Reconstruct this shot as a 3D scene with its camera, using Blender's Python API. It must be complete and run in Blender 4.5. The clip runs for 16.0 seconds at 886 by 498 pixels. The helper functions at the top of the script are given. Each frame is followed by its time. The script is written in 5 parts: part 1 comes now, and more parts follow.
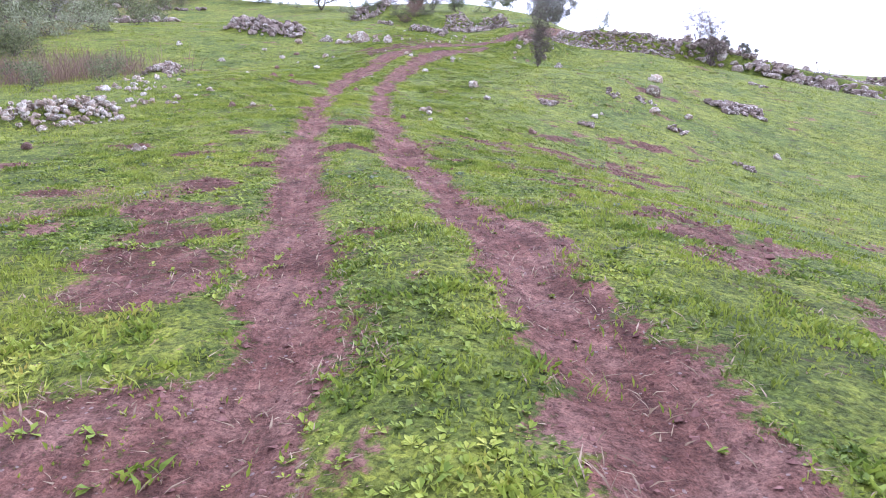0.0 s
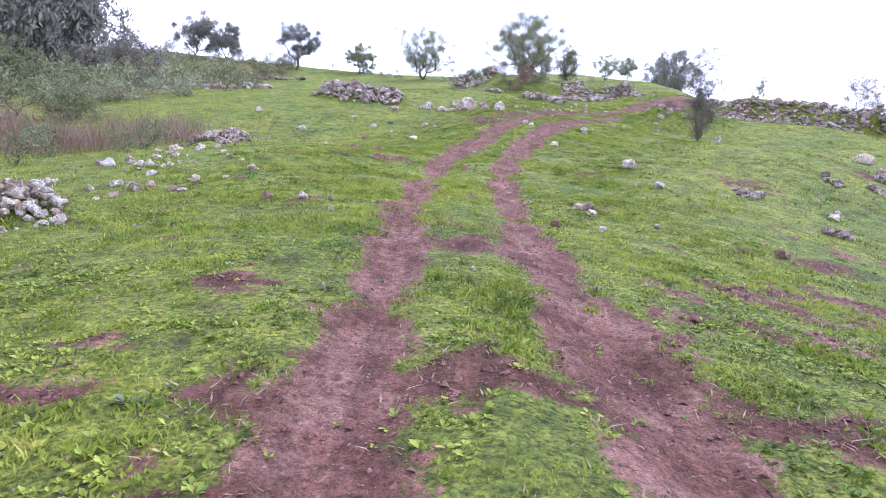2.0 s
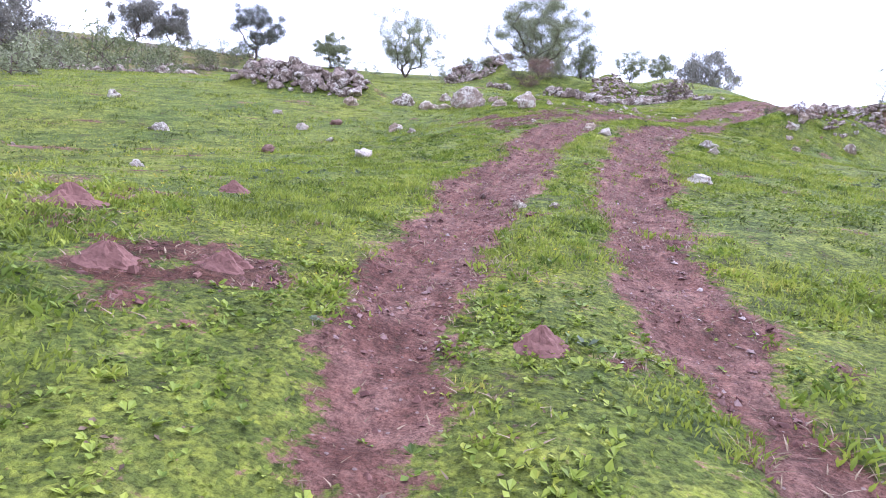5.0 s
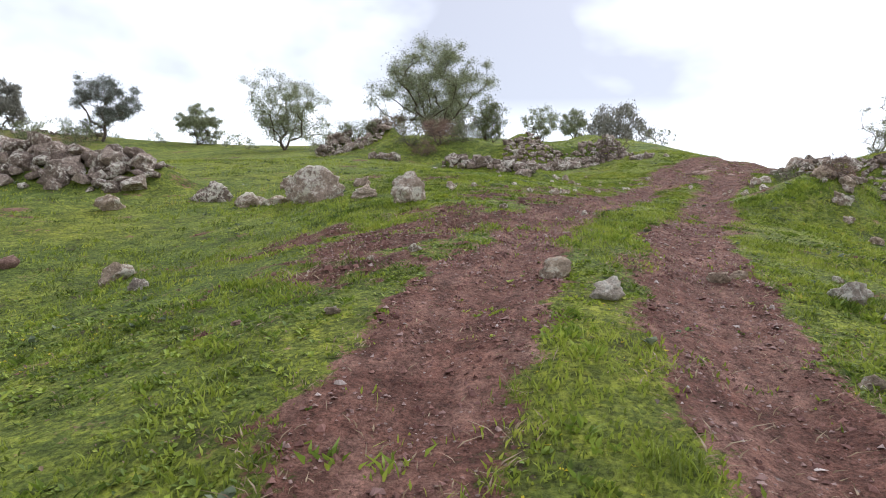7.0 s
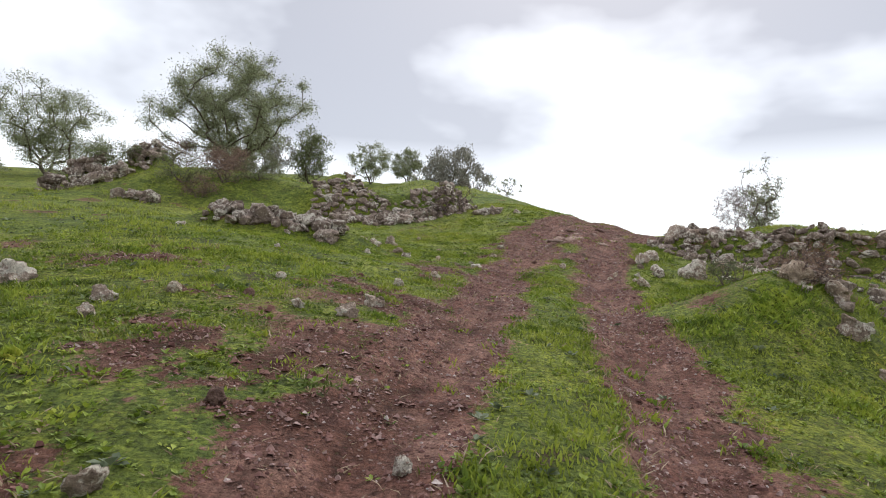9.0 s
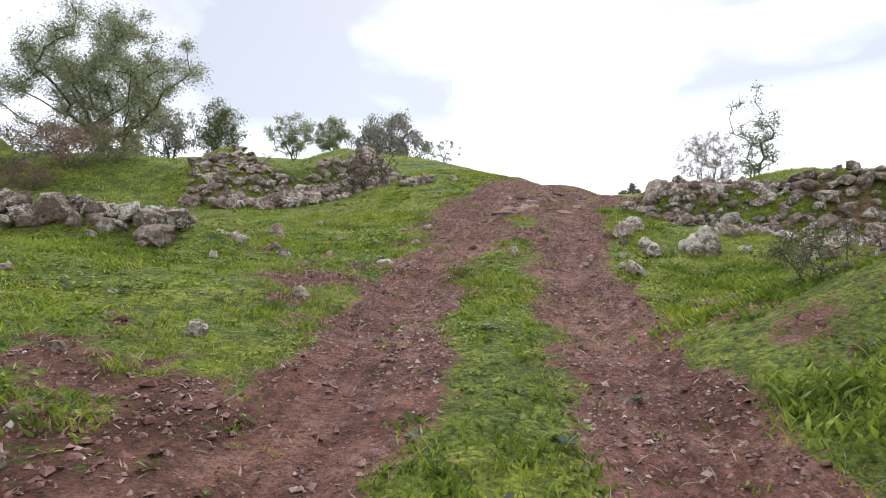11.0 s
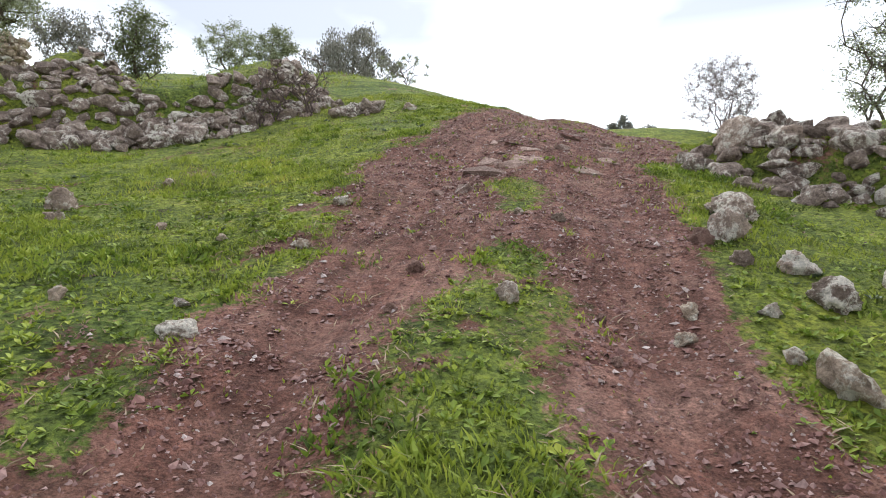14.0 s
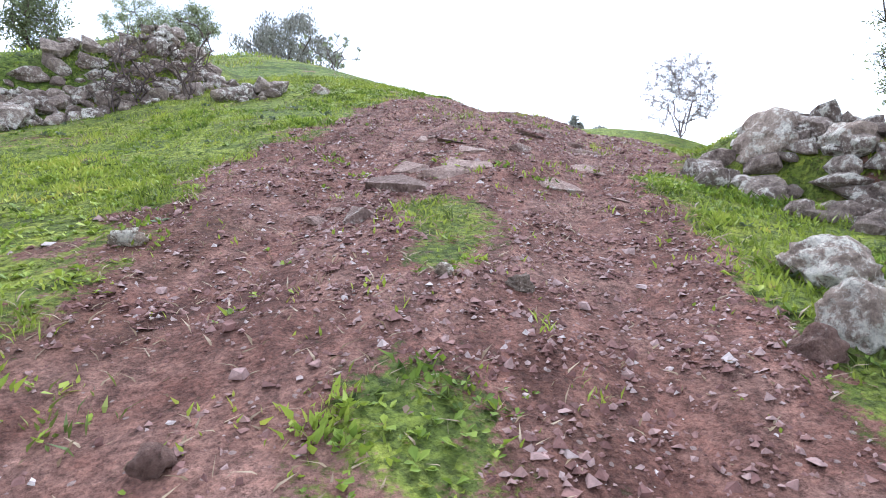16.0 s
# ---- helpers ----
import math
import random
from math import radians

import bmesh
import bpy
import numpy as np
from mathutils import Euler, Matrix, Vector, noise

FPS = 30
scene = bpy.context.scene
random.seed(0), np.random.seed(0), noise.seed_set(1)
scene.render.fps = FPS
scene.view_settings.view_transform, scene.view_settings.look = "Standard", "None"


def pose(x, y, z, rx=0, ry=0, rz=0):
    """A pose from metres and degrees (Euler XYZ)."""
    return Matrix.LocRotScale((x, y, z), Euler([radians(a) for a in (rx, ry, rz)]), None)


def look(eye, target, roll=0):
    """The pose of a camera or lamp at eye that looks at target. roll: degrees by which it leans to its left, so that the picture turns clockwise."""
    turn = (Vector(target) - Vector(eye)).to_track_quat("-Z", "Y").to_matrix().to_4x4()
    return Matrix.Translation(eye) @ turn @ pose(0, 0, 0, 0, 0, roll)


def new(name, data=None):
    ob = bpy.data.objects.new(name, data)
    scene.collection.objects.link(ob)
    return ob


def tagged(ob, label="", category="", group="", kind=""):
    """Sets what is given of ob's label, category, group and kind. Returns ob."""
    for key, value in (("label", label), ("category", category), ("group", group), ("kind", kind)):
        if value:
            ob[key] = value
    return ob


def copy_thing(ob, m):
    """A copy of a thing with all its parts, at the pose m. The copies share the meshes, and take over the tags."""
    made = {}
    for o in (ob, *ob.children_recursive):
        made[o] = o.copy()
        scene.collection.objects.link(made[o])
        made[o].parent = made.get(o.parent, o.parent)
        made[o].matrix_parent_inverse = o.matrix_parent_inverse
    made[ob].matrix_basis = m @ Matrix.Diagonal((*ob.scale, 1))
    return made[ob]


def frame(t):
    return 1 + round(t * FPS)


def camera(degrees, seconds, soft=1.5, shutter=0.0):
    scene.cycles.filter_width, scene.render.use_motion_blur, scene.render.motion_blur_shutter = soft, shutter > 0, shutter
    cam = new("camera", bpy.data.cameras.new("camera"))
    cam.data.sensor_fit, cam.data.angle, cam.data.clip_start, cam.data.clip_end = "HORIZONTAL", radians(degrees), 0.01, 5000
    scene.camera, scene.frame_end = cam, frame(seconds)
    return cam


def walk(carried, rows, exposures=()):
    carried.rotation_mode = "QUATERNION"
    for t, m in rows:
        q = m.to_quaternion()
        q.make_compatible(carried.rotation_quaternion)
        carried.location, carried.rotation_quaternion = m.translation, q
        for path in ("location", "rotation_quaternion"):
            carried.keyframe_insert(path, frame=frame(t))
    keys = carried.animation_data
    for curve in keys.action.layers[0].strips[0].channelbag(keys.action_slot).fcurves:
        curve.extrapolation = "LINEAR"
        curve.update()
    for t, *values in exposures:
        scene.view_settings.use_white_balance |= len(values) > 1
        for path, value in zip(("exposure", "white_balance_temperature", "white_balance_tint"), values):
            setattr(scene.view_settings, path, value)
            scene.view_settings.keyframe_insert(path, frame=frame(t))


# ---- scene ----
cam = camera(70.1, 16.0, soft=1.0)
PATH = [
    (0, (0.277, -2.429, 1.260), (0.298, 1.494, 0.479), 3.74),
    (0.5, (-0.109, -0.465, 1.387), (-0.227, 3.480, 0.737), 5.28),
    (1, (-0.487, 1.493, 1.499), (-0.804, 5.446, 0.971), 4.29),
    (1.5, (-0.863, 3.414, 1.629), (-1.414, 7.349, 1.168), 3.62),
    (2, (-1.283, 5.470, 1.795), (-1.850, 9.410, 1.401), 5.15),
    (2.5, (-1.620, 7.592, 1.830), (-2.182, 11.516, 1.297), 4.72),
    (3, (-1.911, 9.698, 2.187), (-2.494, 13.647, 1.926), 4.98),
    (3.2, (-2.058, 10.485, 2.266), (-2.649, 14.439, 2.122), 5.89),
    (5.3, (-3.571, 20.698, 3.270), (-4.021, 24.658, 2.934), 6.34),
    (5.5, (-3.589, 21.753, 3.504), (-4.012, 25.727, 3.334), 5.35),
    (6, (-3.523, 24.063, 4.088), (-3.796, 28.048, 4.297), 3.11),
    (6.5, (-3.454, 26.230, 4.488), (-3.568, 30.226, 4.605), 1.73),
    (7, (-3.242, 28.204, 4.874), (-3.212, 32.202, 4.982), 1.90),
    (7.5, (-2.776, 30.475, 5.394), (-2.383, 34.442, 5.716), 2.43),
    (8, (-2.507, 32.092, 5.739), (-1.957, 36.041, 6.063), 4.83),
    (8.5, (-2.119, 33.470, 6.147), (-1.342, 37.381, 6.464), 5.60),
    (9, (-1.699, 34.764, 6.454), (-0.657, 38.607, 6.832), 2.24),
    (9.2, (-1.445, 35.257, 6.512), (-0.335, 39.085, 6.841), 1.25),
    (11.3, (0.479, 39.158, 7.174), (1.831, 42.918, 7.366), -3.67),
    (11.5, (0.652, 39.510, 7.262), (2.032, 43.257, 7.494), -4.58),
    (12, (1.185, 40.344, 7.535), (2.702, 44.025, 7.919), -5.34),
    (12.5, (1.662, 41.124, 7.750), (3.249, 44.766, 8.214), -7.92),
    (13, (2.026, 41.952, 7.892), (3.658, 45.590, 8.209), -4.06),
    (13.5, (2.214, 42.726, 7.921), (3.680, 46.448, 7.892), -4.03),
    (14, (2.428, 43.385, 7.927), (3.876, 47.105, 7.677), -1.83),
    (14.5, (3.009, 44.160, 7.952), (4.739, 47.739, 7.509), -1.03),
    (15, (3.336, 44.673, 7.995), (5.184, 48.191, 7.535), -0.10),
    (15.5, (3.601, 45.173, 8.056), (5.503, 48.668, 7.654), -0.25),
    (16, (3.788, 45.691, 8.175), (5.530, 49.281, 7.903), -1.05),
]
EXPOSURE = [(0.0, 1.62, 5200, 28), (3.2, 1.55, 5200, 28), (5.5, 1.66, 5300, 27), (6.5, 0.85, 5900, 14), (7.5, 0.85, 6100, 11), (8.5, 0.75, 6250, 10), (9.2, 0.6, 6350, 10),
            (11.5, 0.98, 6200, 10), (12.0, 0.58, 6300, 10), (12.5, 0.2, 6400, 10), (13.3, 0.12, 6450, 10), (14.0, 1.0, 6100, 9), (15.0, 1.5, 5450, 11), (16.0, 1.6, 5350, 11)]
walk(cam, [(t, look(eye, target, roll)) for t, eye, target, roll in PATH], EXPOSURE)

# ---------------------------------------------------------------- light
world = bpy.data.worlds.new("overcast_sky")
scene.world = world
world.use_nodes = True
wt = world.node_tree
wt.nodes.clear()


def wn(kind, **inputs):
    n = wt.nodes.new(kind)
    for k, v in inputs.items():
        n.inputs[k.replace("_", " ")].default_value = v
    return n


SUN_EL, SUN_AZ = 48.0, 30.0
sky = wn("ShaderNodeTexSky")
sky.sky_type, sky.sun_disc = "NISHITA", False
sky.sun_elevation, sky.sun_rotation = radians(SUN_EL), radians(SUN_AZ)
coord = wn("ShaderNodeTexCoord")
squash = wn("ShaderNodeMapping", Scale=(1.0, 1.0, 1.9), Location=(0.62, 0.18, 0.0))
wt.links.new(coord.outputs["Generated"], squash.inputs["Vector"])
billow = wn("ShaderNodeTexNoise", Scale=1.9, Detail=5.0, Roughness=0.48, Distortion=0.1)
wt.links.new(squash.outputs["Vector"], billow.inputs["Vector"])
cover = wn("ShaderNodeValToRGB")
cover.color_ramp.elements[0].position, cover.color_ramp.elements[0].color = 0.42, (0.300, 0.284, 0.276, 1)
cover.color_ramp.elements[1].position, cover.color_ramp.elements[1].color = 0.66, (0.92, 0.92, 0.91, 1)
wt.links.new(billow.outputs["Fac"], cover.inputs["Fac"])
# the cloud deck thins towards the horizon, as under any wide overcast
level = wn("ShaderNodeSeparateXYZ")
wt.links.new(coord.outputs["Generated"], level.inputs[0])
rim = wn("ShaderNodeMapRange", From_Min=0.155, From_Max=0.26, To_Min=0.85, To_Max=0.0)
wt.links.new(level.outputs["Z"], rim.inputs["Value"])
deck = wn("ShaderNodeMix")
deck.data_type = "RGBA"
deck.inputs[7].default_value = (0.95, 0.95, 0.95, 1)
wt.links.new(rim.outputs[0], deck.inputs[0])
wt.links.new(cover.outputs["Color"], deck.inputs[6])
clouds = wn("ShaderNodeBackground", Strength=1.0)
wt.links.new(deck.outputs[2], clouds.inputs["Color"])
blue = wn("ShaderNodeBackground", Strength=0.028)
wt.links.new(sky.outputs["Color"], blue.inputs["Color"])
both = wn("ShaderNodeAddShader")
wt.links.new(clouds.outputs[0], both.inputs[0])
wt.links.new(blue.outputs[0], both.inputs[1])
out = wn("ShaderNodeOutputWorld")
wt.links.new(both.outputs[0], out.inputs["Surface"])

sun_data = bpy.data.lights.new("sun", "SUN")
sun_data.energy, sun_data.angle, sun_data.color = 1.5, radians(30), (1.0, 0.97, 0.92)
sun = new("sun", sun_data)
sun.rotation_euler = (radians(90 - SUN_EL), 0, radians(180 - SUN_AZ))

# ---------------------------------------------------------------- materials
def material(name, rough=0.9, spec=0.3):
    m = bpy.data.materials.new(name)
    m.use_nodes = True
    b = m.node_tree.nodes["Principled BSDF"]
    b.inputs["Roughness"].default_value = rough
    b.inputs["Specular IOR Level"].default_value = spec
    return m, m.node_tree, b


def noise_node(nt, scale, detail=5.0, rough=0.55, vec=None):
    n = nt.nodes.new("ShaderNodeTexNoise")
    n.inputs["Scale"].default_value, n.inputs["Detail"].default_value, n.inputs["Roughness"].default_value = scale, detail, rough
    if vec:
        nt.links.new(vec, n.inputs["Vector"])
    return n


def ramp(nt, fac, stops):
    n = nt.nodes.new("ShaderNodeValToRGB")
    e = n.color_ramp.elements
    while len(e) < len(stops):
        e.new(0.5)
    for k, (p, c) in zip(e, stops):
        k.position, k.color = p, (*c, 1)
    nt.links.new(fac, n.inputs["Fac"])
    return n.outputs["Color"]


def mix(nt, fac, a, b, mode="MIX"):
    n = nt.nodes.new("ShaderNodeMix")
    n.data_type, n.blend_type = "RGBA", mode
    for socket, value in ((n.inputs[0], fac), (n.inputs[6], a), (n.inputs[7], b)):
        if isinstance(value, (int, float)):
            socket.default_value = value
        elif isinstance(value, tuple):
            socket.default_value = (*value, 1)
        else:
            nt.links.new(value, socket)
    return n.outputs[2]


def math_node(nt, op, a, b=0.0, clamp=False):
    n = nt.nodes.new("ShaderNodeMath")
    n.operation, n.use_clamp = op, clamp
    for s, v in zip(n.inputs, (a, b)):
        if isinstance(v, (int, float)):
            s.default_value = v
        else:
            nt.links.new(v, s)
    return n.outputs[0]


def bump(nt, bsdf, height, strength, distance):
    n = nt.nodes.new("ShaderNodeBump")
    n.inputs["Strength"].default_value, n.inputs["Distance"].default_value = strength, distance
    nt.links.new(height, n.inputs["Height"])
    nt.links.new(n.outputs["Normal"], bsdf.inputs["Normal"])


def world_pos(nt):
    return nt.nodes.new("ShaderNodeNewGeometry").outputs["Position"]


def ground_material():
    m, nt, b = material("turf_and_red_soil", 0.95, 0.2)
    p = world_pos(nt)
    a, across = nt.nodes.new("ShaderNodeAttribute"), nt.nodes.new("ShaderNodeAttribute")
    a.attribute_name, across.attribute_name = "soil", "across"
    big, mid, fine, grit = noise_node(nt, 0.35, 4, vec=p), noise_node(nt, 1.9, 6, 0.68, p), noise_node(nt, 13.0, 6, 0.72, p), noise_node(nt, 60.0, 4, 0.75, p)

    def cells(scale):
        n = nt.nodes.new("ShaderNodeTexVoronoi")
        n.inputs["Scale"].default_value, n.inputs["Randomness"].default_value = scale, 1.0
        warped = mix(nt, 0.02, p, fine.outputs["Color"], "ADD")
        nt.links.new(warped, n.inputs["Vector"])
        c = nt.nodes.new("ShaderNodeSeparateColor")
        nt.links.new(n.outputs["Color"], c.inputs[0])
        return n.outputs["Distance"], c.outputs[0]

    stip = noise_node(nt, 34.0, 4, 0.65, p)
    tuss, tuss_tone = cells(5.5)
    leaf, leaf_tone = cells(24.0)
    # thatch and moss between the blades, with shadow gaps painted in as dark specks
    green = ramp(nt, mid.outputs["Fac"], [(0.28, (0.085, 0.088, 0.025)), (0.42, (0.137, 0.170, 0.030)), (0.58, (0.204, 0.248, 0.043)), (0.72, (0.240, 0.270, 0.061))])
    green = mix(nt, 1.0, green, ramp(nt, big.outputs["Fac"], [(0.34, (0.72, 0.80, 0.90)), (0.5, (1.0, 1.0, 1.0)), (0.66, (1.16, 1.08, 0.95))]), "MULTIPLY")
    green = mix(nt, 1.0, green, ramp(nt, tuss_tone, [(0.0, (0.74, 0.78, 0.80)), (0.5, (1.0, 1.0, 1.0)), (1.0, (1.20, 1.16, 1.06))]), "MULTIPLY")
    green = mix(nt, 1.0, green, ramp(nt, leaf_tone, [(0.0, (0.62, 0.66, 0.68)), (0.5, (1.0, 1.0, 1.0)), (1.0, (1.32, 1.26, 1.15))]), "MULTIPLY")
    # fine and stip darken the colour to stand in for shade between leaves
    green = mix(nt, 1.0, green, ramp(nt, fine.outputs["Fac"], [(0.34, (0.55, 0.55, 0.56)), (0.5, (1.0, 1.0, 1.0)), (0.68, (1.25, 1.22, 1.1))]), "MULTIPLY")
    green = mix(nt, 1.0, green, ramp(nt, stip.outputs["Fac"], [(0.36, (0.46, 0.47, 0.48)), (0.48, (0.95, 0.96, 0.96)), (0.64, (1.28, 1.27, 1.15))]), "MULTIPLY")
    brown = math_node(nt, "GREATER_THAN", math_node(nt, "ADD", math_node(nt, "MULTIPLY", mid.outputs["Fac"], -0.6), math_node(nt, "MULTIPLY", fine.outputs["Fac"], -0.5)), -0.435)
    green = mix(nt, math_node(nt, "MULTIPLY", brown, 0.75), green, (0.125, 0.085, 0.058))
    # red earth: darker where the noise is low, pale trodden lanes and streaks that run with the wheels
    xyz = nt.nodes.new("ShaderNodeSeparateXYZ")
    nt.links.new(p, xyz.inputs[0])
    lanes = nt.nodes.new("ShaderNodeCombineXYZ")
    nt.links.new(math_node(nt, "MULTIPLY", across.outputs["Fac"], 7.0), lanes.inputs[0])
    nt.links.new(math_node(nt, "MULTIPLY", xyz.outputs[1], 0.9), lanes.inputs[1])
    streak = noise_node(nt, 1.0, 4, 0.6, lanes.outputs[0])
    earth = ramp(nt, mid.outputs["Fac"], [(0.28, (0.093, 0.040, 0.031)), (0.46, (0.182, 0.088, 0.066)), (0.70, (0.297, 0.173, 0.136))])
    earth = mix(nt, 1.0, earth, ramp(nt, streak.outputs["Fac"], [(0.34, (0.68, 0.66, 0.66)), (0.5, (1.0, 1.0, 1.0)), (0.64, (1.28, 1.28, 1.28))]), "MULTIPLY")
    earth = mix(nt, 1.0, earth, ramp(nt, fine.outputs["Fac"], [(0.33, (0.45, 0.42, 0.42)), (0.5, (1.0, 1.0, 1.0)), (0.68, (1.35, 1.33, 1.3))]), "MULTIPLY")
    earth = mix(nt, 1.0, earth, ramp(nt, grit.outputs["Fac"], [(0.34, (0.55, 0.52, 0.52)), (0.5, (1.0, 1.0, 1.0)), (0.68, (1.4, 1.36, 1.34))]), "MULTIPLY")
    chips = math_node(nt, "MULTIPLY", math_node(nt, "GREATER_THAN", leaf_tone, 0.86), math_node(nt, "LESS_THAN", leaf, 0.24))
    earth = mix(nt, math_node(nt, "MULTIPLY", chips, 0.6), earth, (0.36, 0.29, 0.265))
    fresh = nt.nodes.new("ShaderNodeAttribute")
    fresh.attribute_name = "fresh"
    earth = mix(nt, fresh.outputs["Fac"], earth, mix(nt, 1.0, earth, (0.62, 0.58, 0.52), "MULTIPLY"))
    rag = math_node(nt, "ADD", a.outputs["Fac"], math_node(nt, "MULTIPLY", math_node(nt, "SUBTRACT", fine.outputs["Fac"], 0.5), 2.4))
    rag = math_node(nt, "ADD", rag, math_node(nt, "MULTIPLY", math_node(nt, "SUBTRACT", mid.outputs["Fac"], 0.5), 1.3))
    sel = nt.nodes.new("ShaderNodeMapRange")
    sel.inputs["From Min"].default_value, sel.inputs["From Max"].default_value = 0.36, 0.62
    nt.links.new(rag, sel.inputs["Value"])
    nt.links.new(mix(nt, sel.outputs[0], green, earth), b.inputs["Base Color"])
    lumps = math_node(nt, "ADD", fine.outputs["Fac"], math_node(nt, "MULTIPLY", grit.outputs["Fac"], 0.45))
    lumps = math_node(nt, "SUBTRACT", lumps, math_node(nt, "MULTIPLY", tuss, 0.55))
    lumps = math_node(nt, "SUBTRACT", lumps, math_node(nt, "MULTIPLY", leaf, 0.35))
    bump(nt, b, lumps, 1.0, 0.06)
    return m


def stone_material(name, dark, light, lichen, amount=0.56, seed_vec=True):
    m, nt, b = material(name, 0.92, 0.25)
    p = world_pos(nt)
    info = nt.nodes.new("ShaderNodeObjectInfo")
    big, mid, fine = noise_node(nt, 2.2, 4, 0.6, p), noise_node(nt, 12.0, 8, 0.78, p), noise_node(nt, 50.0, 5, 0.75, p)
    body = ramp(nt, mid.outputs["Fac"], [(0.36, dark), (0.62, light)])
    body = mix(nt, 1.0, body, ramp(nt, info.outputs["Random"], [(0.0, (0.62, 0.58, 0.56)), (0.5, (1.0, 0.94, 0.92)), (1.0, (1.3, 1.27, 1.25))]), "MULTIPLY")
    spots = nt.nodes.new("ShaderNodeMapRange")
    spots.inputs["From Min"].default_value, spots.inputs["From Max"].default_value = amount, amount + 0.045
    nt.links.new(math_node(nt, "ADD", math_node(nt, "MULTIPLY", mid.outputs["Fac"], 0.6), math_node(nt, "MULTIPLY", big.outputs["Fac"], 0.42)), spots.inputs["Value"])
    body = mix(nt, spots.outputs[0], body, lichen)
    body = mix(nt, 1.0, body, ramp(nt, fine.outputs["Fac"], [(0.34, (0.62, 0.62, 0.62)), (0.52, (1, 1, 1)), (0.68, (1.2, 1.2, 1.2))]), "MULTIPLY")
    nt.links.new(body, b.inputs["Base Color"])
    bump(nt, b, math_node(nt, "ADD", mid.outputs["Fac"], math_node(nt, "MULTIPLY", fine.outputs["Fac"], 0.4)), 1.0, 0.06)
    return m


def leaf_material(name, dark, light, spread=0.6, translucent=0.25):
    m, nt, b = material(name, 0.6, 0.3)
    g = nt.nodes.new("ShaderNodeNewGeometry")
    n = noise_node(nt, 0.9, 3, vec=g.outputs["Position"])
    f = math_node(nt, "ADD", math_node(nt, "MULTIPLY", g.outputs["Random Per Island"], spread), math_node(nt, "MULTIPLY", n.outputs["Fac"], 1.0 - spread))
    c = ramp(nt, f, [(0.15, dark), (0.85, light)])
    nt.links.new(c, b.inputs["Base Color"])
    t = nt.nodes.new("ShaderNodeBsdfTranslucent")
    nt.links.new(c, t.inputs["Color"])
    mx = nt.nodes.new("ShaderNodeMixShader")
    mx.inputs[0].default_value = translucent
    nt.links.new(b.outputs[0], mx.inputs[1])
    nt.links.new(t.outputs[0], mx.inputs[2])
    nt.links.new(mx.outputs[0], nt.nodes["Material Output"].inputs["Surface"])
    return m


def turf_material(name, stops, broad=2.6):
    """Blades and leaves whose tone goes by tussock as well as by blade."""
    m, nt, b = material(name, 0.6, 0.25)
    g = nt.nodes.new("ShaderNodeNewGeometry")
    n, w = noise_node(nt, broad, 3, 0.6, g.outputs["Position"]), noise_node(nt, 0.4, 2, 0.5, g.outputs["Position"])
    f = math_node(nt, "ADD", math_node(nt, "MULTIPLY", g.outputs["Random Per Island"], 0.38), math_node(nt, "MULTIPLY", math_node(nt, "SUBTRACT", n.outputs["Fac"], 0.5), 1.7))
    f = math_node(nt, "ADD", f, math_node(nt, "MULTIPLY", math_node(nt, "SUBTRACT", w.outputs["Fac"], 0.5), 0.9))
    c = ramp(nt, math_node(nt, "ADD", f, 0.32, True), stops)
    nt.links.new(c, b.inputs["Base Color"])
    t = nt.nodes.new("ShaderNodeBsdfTranslucent")
    nt.links.new(c, t.inputs["Color"])
    mx = nt.nodes.new("ShaderNodeMixShader")
    mx.inputs[0].default_value = 0.22
    nt.links.new(b.outputs[0], mx.inputs[1])
    nt.links.new(t.outputs[0], mx.inputs[2])
    nt.links.new(mx.outputs[0], nt.nodes["Material Output"].inputs["Surface"])
    return m


def bark_material(name, dark, light):
    m, nt, b = material(name, 0.95, 0.2)
    p = world_pos(nt)
    n, f = noise_node(nt, 6.0, 6, 0.7, p), noise_node(nt, 40.0, 4, 0.7, p)
    nt.links.new(ramp(nt, n.outputs["Fac"], [(0.3, dark), (0.7, light)]), b.inputs["Base Color"])
    bump(nt, b, f.outputs["Fac"], 0.8, 0.02)
    return m


def rubble_material(name, stops):
    m, nt, b = material(name, 0.92, 0.25)
    g = nt.nodes.new("ShaderNodeNewGeometry")
    n = noise_node(nt, 40.0, 4, 0.7, g.outputs["Position"])
    c = ramp(nt, g.outputs["Random Per Island"], stops)
    c = mix(nt, 1.0, c, ramp(nt, n.outputs["Fac"], [(0.3, (0.65, 0.65, 0.65)), (0.6, (1.1, 1.1, 1.1))]), "MULTIPLY")
    nt.links.new(c, b.inputs["Base Color"])
    return m


GROUND = ground_material()
GRAVEL = rubble_material("red_gravel", [(0.0, (0.120, 0.058, 0.050)), (0.5, (0.240, 0.130, 0.112)), (0.93, (0.350, 0.245, 0.222)), (1.0, (0.50, 0.43, 0.40))])
CLOD = rubble_material("red_earth_clod", [(0.0, (0.115, 0.052, 0.044)), (1.0, (0.270, 0.142, 0.118))])
FIELDSTONE = stone_material("fieldstone", (0.245, 0.190, 0.142), (0.550, 0.450, 0.345), (0.72, 0.66, 0.55), 0.52)
BOULDER = stone_material("pale_lichened_boulder", (0.235, 0.182, 0.148), (0.540, 0.440, 0.358), (0.74, 0.68, 0.585), 0.505)
WHITESTONE = stone_material("white_limestone", (0.36, 0.31, 0.26), (0.60, 0.53, 0.45), (0.72, 0.67, 0.59), 0.5)
